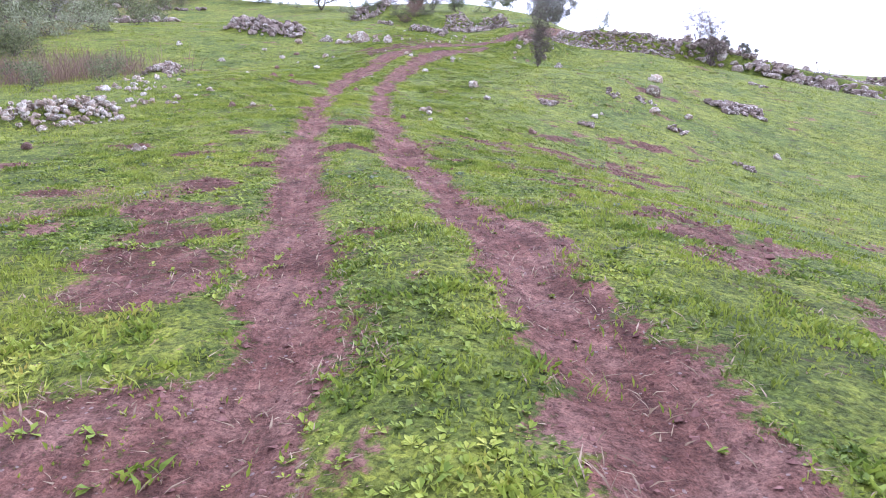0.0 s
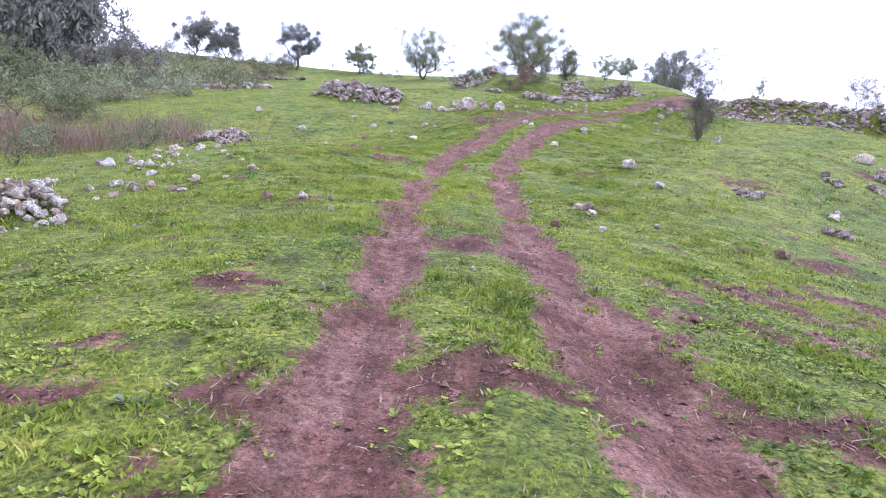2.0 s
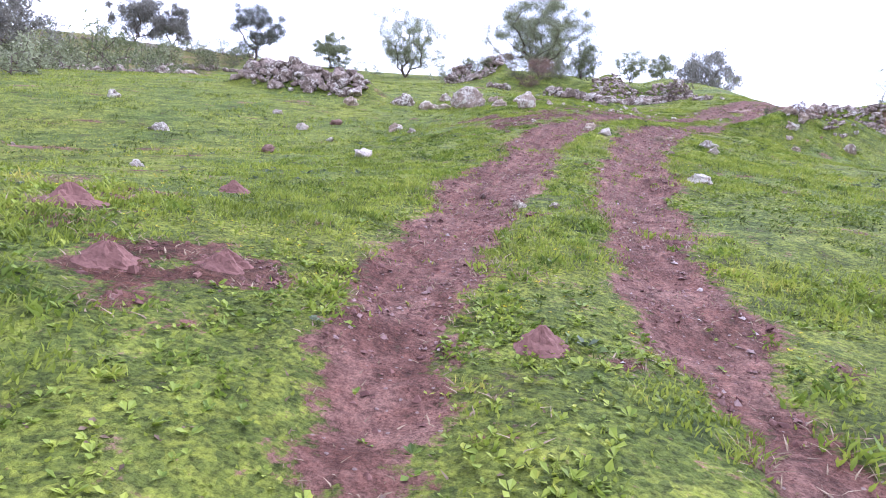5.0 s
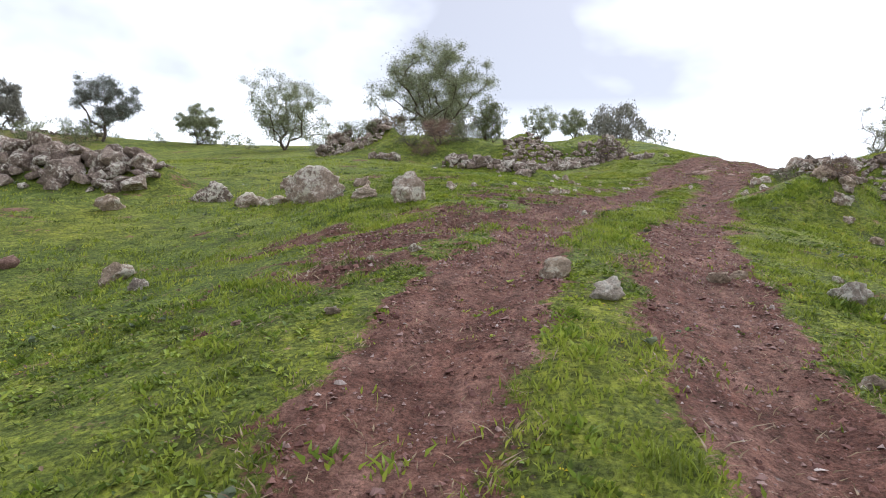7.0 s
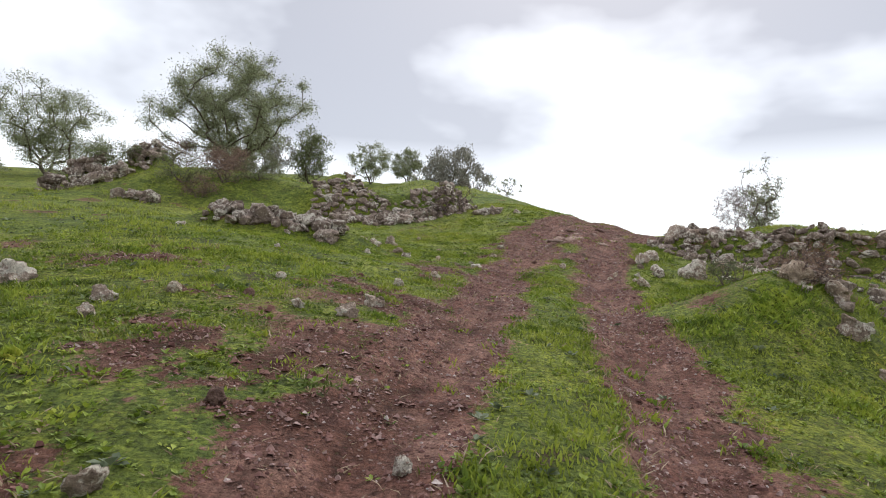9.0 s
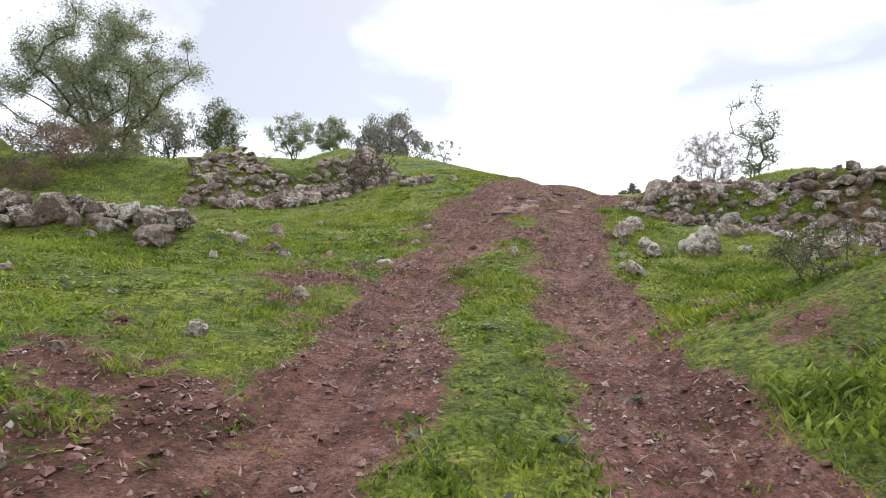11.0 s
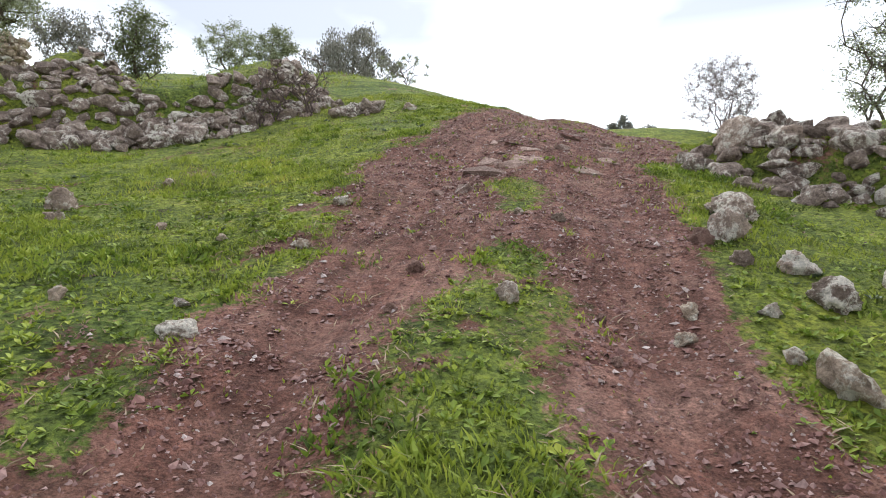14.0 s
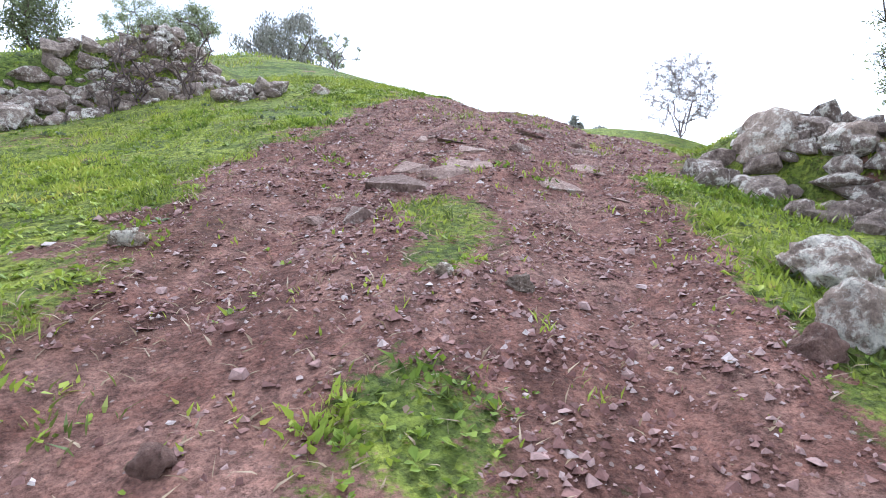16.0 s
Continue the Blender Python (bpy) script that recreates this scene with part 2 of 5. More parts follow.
REDSTONE = stone_material("red_basalt_rubble", (0.170, 0.100, 0.080), (0.340, 0.225, 0.185), (0.46, 0.39, 0.34), 0.57)
GRASS = turf_material("grass_blade", [(0.05, (0.087, 0.117, 0.017)), (0.35, (0.191, 0.240, 0.028)), (0.62, (0.303, 0.356, 0.047)), (0.85, (0.370, 0.401, 0.066)), (1.0, (0.462, 0.396, 0.086))])
WEED = turf_material("broad_weed_leaf", [(0.05, (0.060, 0.094, 0.016)), (0.4, (0.161, 0.229, 0.028)), (0.75, (0.307, 0.370, 0.047)), (1.0, (0.414, 0.425, 0.069))])
DARKWEED = turf_material("dark_weed_leaf", [(0.1, (0.048, 0.067, 0.013)), (0.6, (0.128, 0.161, 0.030)), (1.0, (0.254, 0.269, 0.059))])
LITTER = leaf_material("dead_leaf", (0.070, 0.045, 0.030), (0.290, 0.200, 0.125))
THISTLE = turf_material("grey_weed_leaf", [(0.1, (0.075, 0.100, 0.055)), (0.6, (0.170, 0.205, 0.120)), (1.0, (0.270, 0.290, 0.200))])
BUD = leaf_material("pale_bud", (0.260, 0.215, 0.205), (0.520, 0.450, 0.430))
FLOWER = leaf_material("yellow_flower", (0.55, 0.42, 0.02), (0.75, 0.62, 0.04))
DRY = leaf_material("dry_stalk", (0.120, 0.070, 0.058), (0.330, 0.225, 0.165))
STRAW = leaf_material("flattened_straw", (0.190, 0.130, 0.080), (0.430, 0.330, 0.215))
WALLSTONE = stone_material("grey_wall_stone", (0.135, 0.102, 0.086), (0.420, 0.345, 0.290), (0.66, 0.61, 0.53), 0.53)
LEDGE = stone_material("brown_bedrock", (0.230, 0.152, 0.125), (0.430, 0.318, 0.268), (0.52, 0.45, 0.39), 0.56)
OLIVE = leaf_material("grey_green_leaf", (0.140, 0.155, 0.085), (0.390, 0.415, 0.250))
PALEGREEN = leaf_material("pale_spring_leaf", (0.150, 0.170, 0.085), (0.360, 0.390, 0.220))
DUSKY = leaf_material("dusky_drooping_leaf", (0.135, 0.132, 0.112), (0.330, 0.315, 0.262))
PINE = leaf_material("pine_needles", (0.060, 0.070, 0.058), (0.170, 0.180, 0.145))
SCRUB = leaf_material("scrub_leaf", (0.085, 0.100, 0.045), (0.240, 0.265, 0.125))
BARK = bark_material("grey_brown_bark", (0.060, 0.045, 0.035), (0.165, 0.130, 0.105))
PALETWIG = bark_material("grey_twig", (0.105, 0.082, 0.078), (0.235, 0.190, 0.178))
TWIG = bark_material("purplish_twig", (0.085, 0.060, 0.055), (0.190, 0.145, 0.130))

# ---------------------------------------------------------------- terrain
XN = np.array([-60.0, -30.0, -16.0, -8.0, -3.0, 2.0, 7.0, 14.0, 30.0])
YN = np.array([-10.0, 4.0, 13.0, 22.0, 30.0, 38.0, 46.0, 54.0, 64.0, 90.0])
# heights of the hillside on a coarse survey grid, rows by y, columns by x
HEIGHTS = np.array([
    [-3.06, -2.34, -1.76, -1.33, -0.98, -0.75, -1.15, -2.10, -4.99],
    [-1.62, -0.96, -0.57, -0.25, 0.08, 0.40, -0.37, -1.66, -4.28],
    [-0.56, 0.15, 0.66, 0.77, 1.15, 0.72, -0.13, -1.00, -2.91],
    [0.69, 1.46, 1.64, 2.46, 2.19, 2.19, 1.65, 0.45, -0.76],
    [2.02, 2.98, 2.99, 3.24, 3.88, 3.85, 4.09, 2.99, 1.78],
    [3.47, 4.76, 5.10, 5.01, 5.84, 5.52, 5.00, 5.32, 4.04],
    [5.09, 6.48, 7.10, 7.23, 7.54, 7.13, 7.33, 7.58, 5.15],
    [6.92, 7.75, 8.68, 9.05, 8.87, 8.81, 9.65, 8.69, 6.32],
    [9.51, 8.98, 10.20, 10.93, 11.22, 11.10, 12.42, 10.40, 7.52],
    [17.50, 16.21, 16.23, 16.94, 17.33, 17.63, 17.12, 15.09, 11.65],
])


def weights(v, nodes):
    v = np.clip(v, nodes[0], nodes[-1] - 1e-6)
    i = np.clip(np.searchsorted(nodes, v, side="right") - 1, 0, len(nodes) - 2)
    b = np.zeros((len(v), len(nodes)))
    h = nodes[i + 1] - nodes[i]
    t = (v - nodes[i]) / h
    r = np.arange(len(v))
    b[r, i] += 2 * t ** 3 - 3 * t ** 2 + 1
    b[r, i + 1] += 3 * t ** 2 - 2 * t ** 3
    for w, j in ((t ** 3 - 2 * t ** 2 + t, i), (t ** 3 - t ** 2, i + 1)):
        lo, hi = np.maximum(j - 1, 0), np.minimum(j + 1, len(nodes) - 1)
        s = w * h / (nodes[hi] - nodes[lo])
        b[r, hi] += s
        b[r, lo] -= s
    return b


def step(a, b, v):
    t = np.clip((v - a) / (b - a), 0, 1)
    return t * t * (3 - 2 * t)


TRACK_Y = np.array([-14, 0, 3, 6.5, 9, 11, 14, 17, 20, 24, 27, 29, 32, 36.2, 38.5, 41, 43.6, 46.8, 48.8, 50.3, 51.4, 53, 56, 62, 80])
TRACK_X = np.array([1.4, 0.4, -0.1, -0.87, -1.4, -1.72, -2.25, -2.68, -3.0, -3.28, -3.05, -2.75, -2.3, -1.05, 0.1, 1.25, 2.4, 4.0, 5.35, 6.3, 7.2, 8.7, 11, 15, 26])


def track(y):
    """x of the track's middle."""
    s = 0.8
    return (np.interp(y - s, TRACK_Y, TRACK_X) + 2 * np.interp(y, TRACK_Y, TRACK_X) + np.interp(y + s, TRACK_Y, TRACK_X)) / 4


def side(x, y):
    """Distance to the right of the track's middle."""
    return (x - track(y)) / np.sqrt(1 + ((track(y + 0.3) - track(y - 0.3)) / 0.6) ** 2)


def wave(x, y, s, seed):
    """Smooth noise in about -1 to 1, from a lattice of random values."""
    rng = np.random.RandomState(seed)
    lat = rng.uniform(-1, 1, (64, 64))
    u, v = x / s, y / s
    i, j = np.floor(u).astype(int), np.floor(v).astype(int)
    a, b = u - i, v - j
    a, b = a * a * (3 - 2 * a), b * b * (3 - 2 * b)
    g = lambda p, q: lat[p % 64, q % 64]
    return (g(i, j) * (1 - a) + g(i + 1, j) * a) * (1 - b) + (g(i, j + 1) * (1 - a) + g(i + 1, j + 1) * a) * b


WALL_LEFT = [(-5.0, 55.6), (-1.8, 55.5), (0.4, 55.3), (2.0, 55.2), (3.4, 55.5), (4.6, 56.2), (5.6, 57.4)]
WALL_RIGHT = [(8.3, 49.8), (8.5, 48.6), (9.0, 47.5), (9.8, 46.7), (11.6, 45.6), (20.0, 43.0)]


def behind_left(x, y):
    line = np.interp(x, [p[0] for p in WALL_LEFT], [p[1] for p in WALL_LEFT])
    return (y - line), step(-9.0, -4.5, x) * (1 - step(4.0, 5.8, x))


def behind_right(x, y):
    line = np.interp(x, [p[0] for p in WALL_RIGHT], [p[1] for p in WALL_RIGHT])
    return (y - line), step(8.0, 9.0, x) * step(1.7, 2.6, side(x, y))


HEAPS = [([(-15.4, 44.6), (-13.6, 43.8), (-11.8, 43.6), (-10.1, 43.7)], 0.9, 0.55), ([(-9.6, 11.6), (-9.0, 12.8), (-8.3, 13.8)], 0.7, 0.30),
         ([(-11.6, 23.6), (-12.4, 26.5), (-13.4, 29.5)], 0.5, 0.3), ([(4.6, 41.6), (5.6, 41.4), (7.0, 41.9)], 0.9, 0.20),
         ([(-3.0, 49.7), (-1.8, 48.9), (0.0, 48.5)], 0.7, 0.32),
         ([(-8.9, 60.0), (-7.9, 60.1)], 0.6, 0.75), ([(-7.0, 60.1), (-5.9, 60.0)], 0.6, 0.75)]


def line_gap(x, y, line):
    """Distance to a line of places."""
    best = np.full(len(x), 1e9)
    for (ax, ay), (bx, by) in zip(line, line[1:]):
        ux, uy = bx - ax, by - ay
        t = np.clip(((x - ax) * ux + (y - ay) * uy) / (ux * ux + uy * uy), 0, 1)
        best = np.minimum(best, np.hypot(x - ax - t * ux, y - ay - t * uy))
    return best


def base_height(x, y):
    """The hillside without ruts and small bumps."""
    z = (weights(y, YN)[:, :, None] * weights(x, XN)[:, None, :] * HEIGHTS[None]).sum((1, 2))
    d, w = behind_left(x, y)
    soft = 1 - step(-2.0, -0.4, x)
    z = z + w * ((1.05 + 0.15 * soft) * step(-0.35 - 0.6 * soft, 0.65 + 1.3 * soft, d) * (1 - step(3, 14, d)) + 0.15 * step(-4, -0.2, d) * (1 - step(-0.2, 0.1, d)))
    d, w = behind_right(x, y)
    z = z + w * ((0.50 + 0.42 * step(9.2, 11.2, x)) * step(-1.0, 0.5, d) * (1 - step(1.5, 5, d)) - 0.20 * step(-3, -0.2, d) * (1 - step(-0.2, 0.1, d)))
    z = z + 2.6 * np.exp(-((x - 27) / 8) ** 2 - ((y - 69) / 8) ** 2)
    z = z + 0.85 * np.exp(-(line_gap(x, y, [(4.6, 41.2), (5.6, 41.9), (7.0, 42.6)]) / 1.6) ** 2)
    z = z + 0.60 * np.exp(-((x - 0.5) / 0.8) ** 2 - ((y - 57.0) / 0.8) ** 2)
    for line, half, tall in HEAPS:
        z = z + tall * np.exp(-(line_gap(x, y, line) / (0.75 * half)) ** 2)
    far = np.maximum(0, np.hypot(np.maximum(0, np.abs(x + 15) - 45), np.maximum(0, np.abs(y - 40) - 50)))
    z = z + step(20, 140, far) * (14 * np.exp(-((x + 110) / 60) ** 2 - ((y - 150) / 70) ** 2)) - 18 * step(10, 500, far)
    return z


SCARS = [(-3.93, 10.59, 0.65, 0.5), (-5.35, 9.17, 0.4, 0.28), (-4.01, 8.15, 0.2, 0.3), (-3.65, 8.33, 0.2, 0.3), (-2.70, 8.53, 0.5, 0.4), (-2.54, 7.64, 0.55, 0.4),
         (-1.93, 12.95, 0.45, 0.7), (-1.50, 9.11, 0.5, 0.4), (0.33, 11.44, 0.6, 0.4), (-0.27, 10.01, 0.35, 0.4), (0.46, 9.19, 0.4, 0.4), (3.33, 14.18, 0.9, 0.6),
         (6.99, 18.79, 1.6, 0.8), (3.39, 16.99, 0.8, 0.6), (5.17, 14.41, 0.9, 0.7), (1.75, 13.70, 0.5, 0.4), (2.00, 8.62, 0.7, 0.6), (1.35, 9.23, 0.4, 0.4)]
FURROW = [(5.1, 13.4, 1.0, 0.5), (4.2, 11.6, 0.8, 0.45), (3.5, 10.0, 0.7, 0.4), (2.8, 8.3, 0.6, 0.4), (2.15, 6.6, 0.55, 0.35), (2.0, 5.3, 0.4, 0.35), (2.4, 4.5, 0.45, 0.35), (2.65, 3.8, 0.4, 0.3), (8.6, 13.6, 0.7, 0.4), (7.0, 12.0, 0.6, 0.35)]
SPILLS = [(4.56, 24.58, 0.9, 0.6), (10.06, 28.69, 1.4, 0.8), (-5.15, 15.28, 0.4, 0.4), (-2.22, 39.41, 0.35, 0.5), (-2.86, 37.56, 0.5, 0.35), (-3.40, 42.92, 0.8, 0.8),
          (-0.75, 42.20, 0.6, 1.0), (-1.27, 38.85, 0.7, 0.9), (-0.30, 41.72, 0.7, 1.2), (1.33, 45.60, 0.9, 1.0), (-4.12, 35.16, 0.9, 1.0), (-2.71, 36.84, 0.9, 0.9),
          (-4.97, 36.4, 0.8, 0.6), (-4.3, 34.6, 0.9, 0.7), (-3.3, 36.2, 0.9, 0.8), (-3.6, 35.3, 0.8, 0.6), (3.36, 48.50, 0.5, 0.35), (3.67, 49.16, 0.5, 0.5), (4.04, 49.75, 0.4, 0.5), (-2.45, 4.33, 0.5, 0.5), (-2.17, 2.52, 0.6, 0.6)]


TRAMPLED = [(3.15, 13.00, 0.9, 0.5), (4.83, 13.32, 1.1, 0.6), (2.69, 6.59, 0.55, 0.6), (2.88, 5.09, 0.6, 0.6), (3.12, 4.03, 0.7, 0.6), (-2.71, 5.83, 0.4, 0.6), (-2.56, 4.56, 0.45, 0.6),
            (-2.37, 3.55, 0.6, 0.5), (-6.52, 7.30, 0.5, 0.35), (-4.38, 5.17, 0.35, 0.35), (2.55, 8.10, 0.6, 0.6), (1.25, 12.99, 0.7, 0.5), (-5.71, 22.32, 0.4, 0.4), (-6.67, 23.31, 0.4, 0.4), (-5.12, 22.63, 0.35, 0.35)]


def fresh_at(x, y):
    """1 where hooves and spades have torn the turf and the earth is dark and moist."""
    scar = np.zeros(len(x))
    for cx, cy, rx, ry in SCARS + FURROW + SPILLS + TRAMPLED:
        scar = np.maximum(scar, np.exp(-((x - cx) / rx) ** 2 - ((y - cy) / ry) ** 2))
    torn = wave(x, y, 0.42, 18) * 0.4 + wave(x, y, 0.17, 19) * 0.35
    return step(0.30, 0.75, scar + 1.2 * torn - 0.05)


TUFTS = [(4.15, 46.75, 0.36, 0.50), (4.45, 47.25, 0.20, 0.40), (5.42, 49.05, 0.30, 0.45), (5.08, 48.45, 0.16, 0.22), (3.6, 46.0, 0.35, 0.7), (3.2, 45.2, 0.40, 0.8)]


def soil_at(x, y):
    """1 on bare earth, 0 under grass."""
    d = side(x, y)
    wob = 0.13 * wave(x, y, 1.3, 3) + 0.12 * wave(x, y, 0.4, 4) + 0.08 * wave(x, y, 0.17, 2)
    half = 0.33 + 0.19 * step(22.5, 27, y) - 0.04 * step(11, 16, y) * (1 - step(22, 26, y))
    rut = np.maximum(1 - step(half - 0.12, half + 0.14, np.abs(d - 0.88) + wob), 1 - step(half - 0.12, half + 0.14, np.abs(d + 0.88) + wob))
    wide = 1.15 + 0.50 * step(48.6, 50.8, y)
    bed = step(45.2, 47.0, y) * (1 - step(60, 66, y)) * (1 - step(wide, wide + 0.3, np.abs(d) + wob * 1.5))
    tuft = sum(np.exp(-((x - cx) / rx) ** 2 - ((y - cy) / ry) ** 2) for cx, cy, rx, ry in TUFTS)
    bed = bed * (1 - np.clip(tuft * 1.4 + 0.3 * wave(x, y, 0.3, 5) - 0.2, 0, 0.95))
    rut = rut * (1 - np.clip(tuft, 0, 1))
    spill = 0.75 * step(33.0, 35.5, y) * (1 - step(40.5, 43.5, y)) * step(0.0, 0.35, wave(x, y, 1.1, 6) + 0.25) * (1 - step(2.2, 3.4, -d + wob)) * step(0.9, 1.2, -d)
    mouth = 0.85 * (1 - step(4.2, 6.0, y)) * (1 - step(1.0, 1.5, np.abs(d + 1.6))) * step(-0.25, 0.2, wave(x, y, 0.9, 7))
    u, v = 0.80 * x + 0.60 * y, -0.60 * x + 0.80 * y
    scar = fresh_at(x, y)
    bare = step(0.40, 0.62, wave(u / 2.6, v, 0.75, 8) * 0.75 + wave(x, y, 0.35, 9) * 0.4) * (1 - step(11, 17, y)) * step(0.9, 2.2, d) * (1 - step(9, 14, d))
    foot = np.zeros(len(x))
    for line in (WALL_RIGHT[:5],):
        foot = np.maximum(foot, 0.55 * (1 - step(0.35, 0.6, line_gap(x, y, line))) * step(-0.5, 0.1, wave(x, y, 0.6, 20)))
    rough = 0.40 * step(0.0, 6.0, -19.0 - 0.22 * (y - 30) - x) * step(14, 26, y) + 0.12 * wave(x, y, 3.0, 33) * step(0.0, 6.0, -19.0 - 0.22 * (y - 30) - x)
    patch = 0.85 * step(0.66, 0.85, wave(x, y, 1.3, 10) * 0.8 + wave(x, y, 0.5, 11) * 0.4)
    bank = 0.8 * sum(np.exp(-((x - cx) / 0.36) ** 2 - ((y - cy) / 0.26) ** 2) for cx, cy in ((4.4, 43.2), (3.9, 42.4), (5.0, 43.1), (3.6, 41.6))) * step(-0.4, 0.2, wave(x, y, 0.4, 17))
    return np.clip(np.maximum.reduce([rut, bed, spill, mouth, bare * 0.75, scar * 0.85, foot, patch * 0.7, bank, rough]), 0, 1)


def height(x, y):
    x, y = np.atleast_1d(np.asarray(x, float)), np.atleast_1d(np.asarray(y, float))
    d = side(x, y)
    near = step(66, 56, y)
    rut = np.exp(-((np.abs(d) - 0.88) / 0.30) ** 2)
    z = base_height(x, y) - 0.07 * rut * near + 0.03 * np.exp(-(d / 0.4) ** 2) * near
    return z + 0.05 * wave(x, y, 2.3, 12) + 0.028 * wave(x, y, 0.8, 13) + (0.013 * wave(x, y, 0.33, 14) + 0.008 * wave(x, y, 0.16, 27)) * (1 + 1.1 * soil_at(x, y))


def ground_z(x, y):
    return float(height([x], [y])[0])


def mesh_object(name, verts, faces, mat, smooth=False, parent=None):
    """One mesh from an array of places and an array of equal faces."""
    me = bpy.data.meshes.new(name)
    verts, faces = np.asarray(verts, np.float32), np.asarray(faces, np.int32)
    me.vertices.add(len(verts))
    me.vertices.foreach_set("co", verts.ravel())
    n, k = faces.shape
    me.loops.add(n * k)
    me.loops.foreach_set("vertex_index", faces.ravel())
    me.polygons.add(n)
    me.polygons.foreach_set("loop_start", np.arange(0, n * k, k, dtype=np.int32))
    me.polygons.foreach_set("use_smooth", np.full(n, smooth))
    me.update(calc_edges=True)
    me.materials.append(mat)
    ob = new(name, me)
    ob.parent = parent
    return ob


def spaced(lo, hi, dense_lo, dense_hi, fine, grow=1.14):
    mid = list(np.arange(dense_lo, dense_hi + 1e-6, fine))
    a, s = [], fine
    while (a[-1] if a else mid[-1]) < hi:
        s *= grow
        a.append((a[-1] if a else mid[-1]) + s)
    b, s = [], fine
    while (b[-1] if b else mid[0]) > lo:
        s *= grow
        b.append((b[-1] if b else mid[0]) - s)
    return np.array(b[::-1] + mid + a)


def build_ground():
    xs, ys = spaced(-1500, 1500, -6, 9, 0.15, 1.06), spaced(-300, 2500, -1, 56, 0.17, 1.07)
    gx, gy = np.meshgrid(xs, ys)
    x, y = gx.ravel(), gy.ravel()
    v = np.stack([x, y, height(x, y)], 1)
    nx, ny = len(xs), len(ys)
    i = (np.arange(ny - 1)[:, None] * nx + np.arange(nx - 1)[None]).ravel()
    ob = mesh_object("ground", v, np.stack([i, i + 1, i + nx + 1, i + nx], 1), GROUND, True)
    at = ob.data.attributes.new("soil", "FLOAT", "POINT")
    at.data.foreach_set("value", soil_at(x, y).astype(np.float32))
    at = ob.data.attributes.new("fresh", "FLOAT", "POINT")
    at.data.foreach_set("value", fresh_at(x, y).astype(np.float32))
    at = ob.data.attributes.new("across", "FLOAT", "POINT")
    at.data.foreach_set("value", side(x, y).astype(np.float32))
    return tagged(ob, "grassy hillside with two red earth wheel ruts", "ground", kind="structure")


build_ground()


# ---------------------------------------------------------------- grass and litter
def scatter(n, seed, x0, x1, y0, y1, keep):
    rng = np.random.RandomState(seed)
    x, y = rng.uniform(x0, x1, n), rng.uniform(y0, y1, n)
    k = rng.uniform(0, 1, n) < keep(x, y)
    return x[k], y[k], rng


def near_track(x, y, reach, flat=3.0):
    return np.exp(-(np.maximum(0, np.abs(side(x, y)) - flat - 1.4 * step(38, 44, y)) / reach) ** 2)


def clump(x, y):
    """Where the turf stands thick, 0 to 1."""
    return np.clip(0.5 + 0.55 * wave(x, y, 1.1, 22) + 0.4 * wave(x, y, 0.38, 23), 0, 1)


def on_grass(x, y):
    return 1 - 0.97 * step(0.3, 0.75, soil_at(x, y) + 0.45 * wave(x, y, 0.25, 21))


def blades(name, x, y, rng, tall, wide, mat, label, per=1, spread=0.04, lean=0.5, category="grass"):
    """Bent blades, in one mesh."""
    x, y = np.repeat(x, per) + rng.normal(0, spread, len(x) * per), np.repeat(y, per) + rng.normal(0, spread, len(y) * per)
    n = len(x)
    z = height(x, y) - 0.012
    a, b = rng.uniform(0, 2 * np.pi, n), rng.uniform(0, 2 * np.pi, n)
    h = tall * rng.uniform(0.4, 1.25, n) * (0.55 + 0.75 * clump(x, y))
    w = wide * rng.uniform(0.7, 1.3, n)
    tip = np.stack([np.cos(b) * h * lean * rng.uniform(0.2, 1.5, n), np.sin(b) * h * lean * rng.uniform(0.2, 1.5, n), h], 1)
    foot = np.stack([x, y, z], 1)
    s = np.stack([np.cos(a) * w, np.sin(a) * w, 0 * w], 1)
    mid = foot + tip * np.array([0.30, 0.30, 0.55])
    v = np.stack([foot, mid + s, foot + tip, mid - s], 1).reshape(-1, 3)
    f = np.arange(n)[:, None] * 4 + [0, 1, 2, 3]
    return tagged(mesh_object(name, v, f, mat), label, category, kind="stuff")


def rosettes(name, x, y, rng, size, mat, label, leaves=6):
    """Low broad-leaved weeds: a whorl of kite-shaped leaves each."""
    n = len(x)
    z = height(x, y)
    big = size * rng.uniform(0.5, 1.5, n)
    parts_v = []
    for k in range(leaves):
        a = rng.uniform(0, 2 * np.pi, n)
        up = rng.uniform(0.15, 1.1, n)
        d = np.stack([np.cos(a), np.sin(a), up], 1)
        d /= np.linalg.norm(d, axis=1)[:, None]
        s = np.stack([-np.sin(a), np.cos(a), rng.normal(0, 0.25, n)], 1)
        l = (big * rng.uniform(0.6, 1.2, n))[:, None]
        foot = np.stack([x, y, z], 1) + np.stack([np.cos(a), np.sin(a), 0 * a], 1) * big[:, None] * 0.1
        parts_v.append(np.stack([foot, foot + d * l * 0.6 + s * l * 0.27, foot + d * l + [0, 0, -0.15] * l, foot + d * l * 0.6 - s * l * 0.27], 1))
    v = np.concatenate(parts_v).reshape(-1, 3)
    i = np.arange(n * leaves)[:, None] * 4
    return tagged(mesh_object(name, v, i + [0, 1, 2, 3], mat), label, "weeds", kind="stuff")


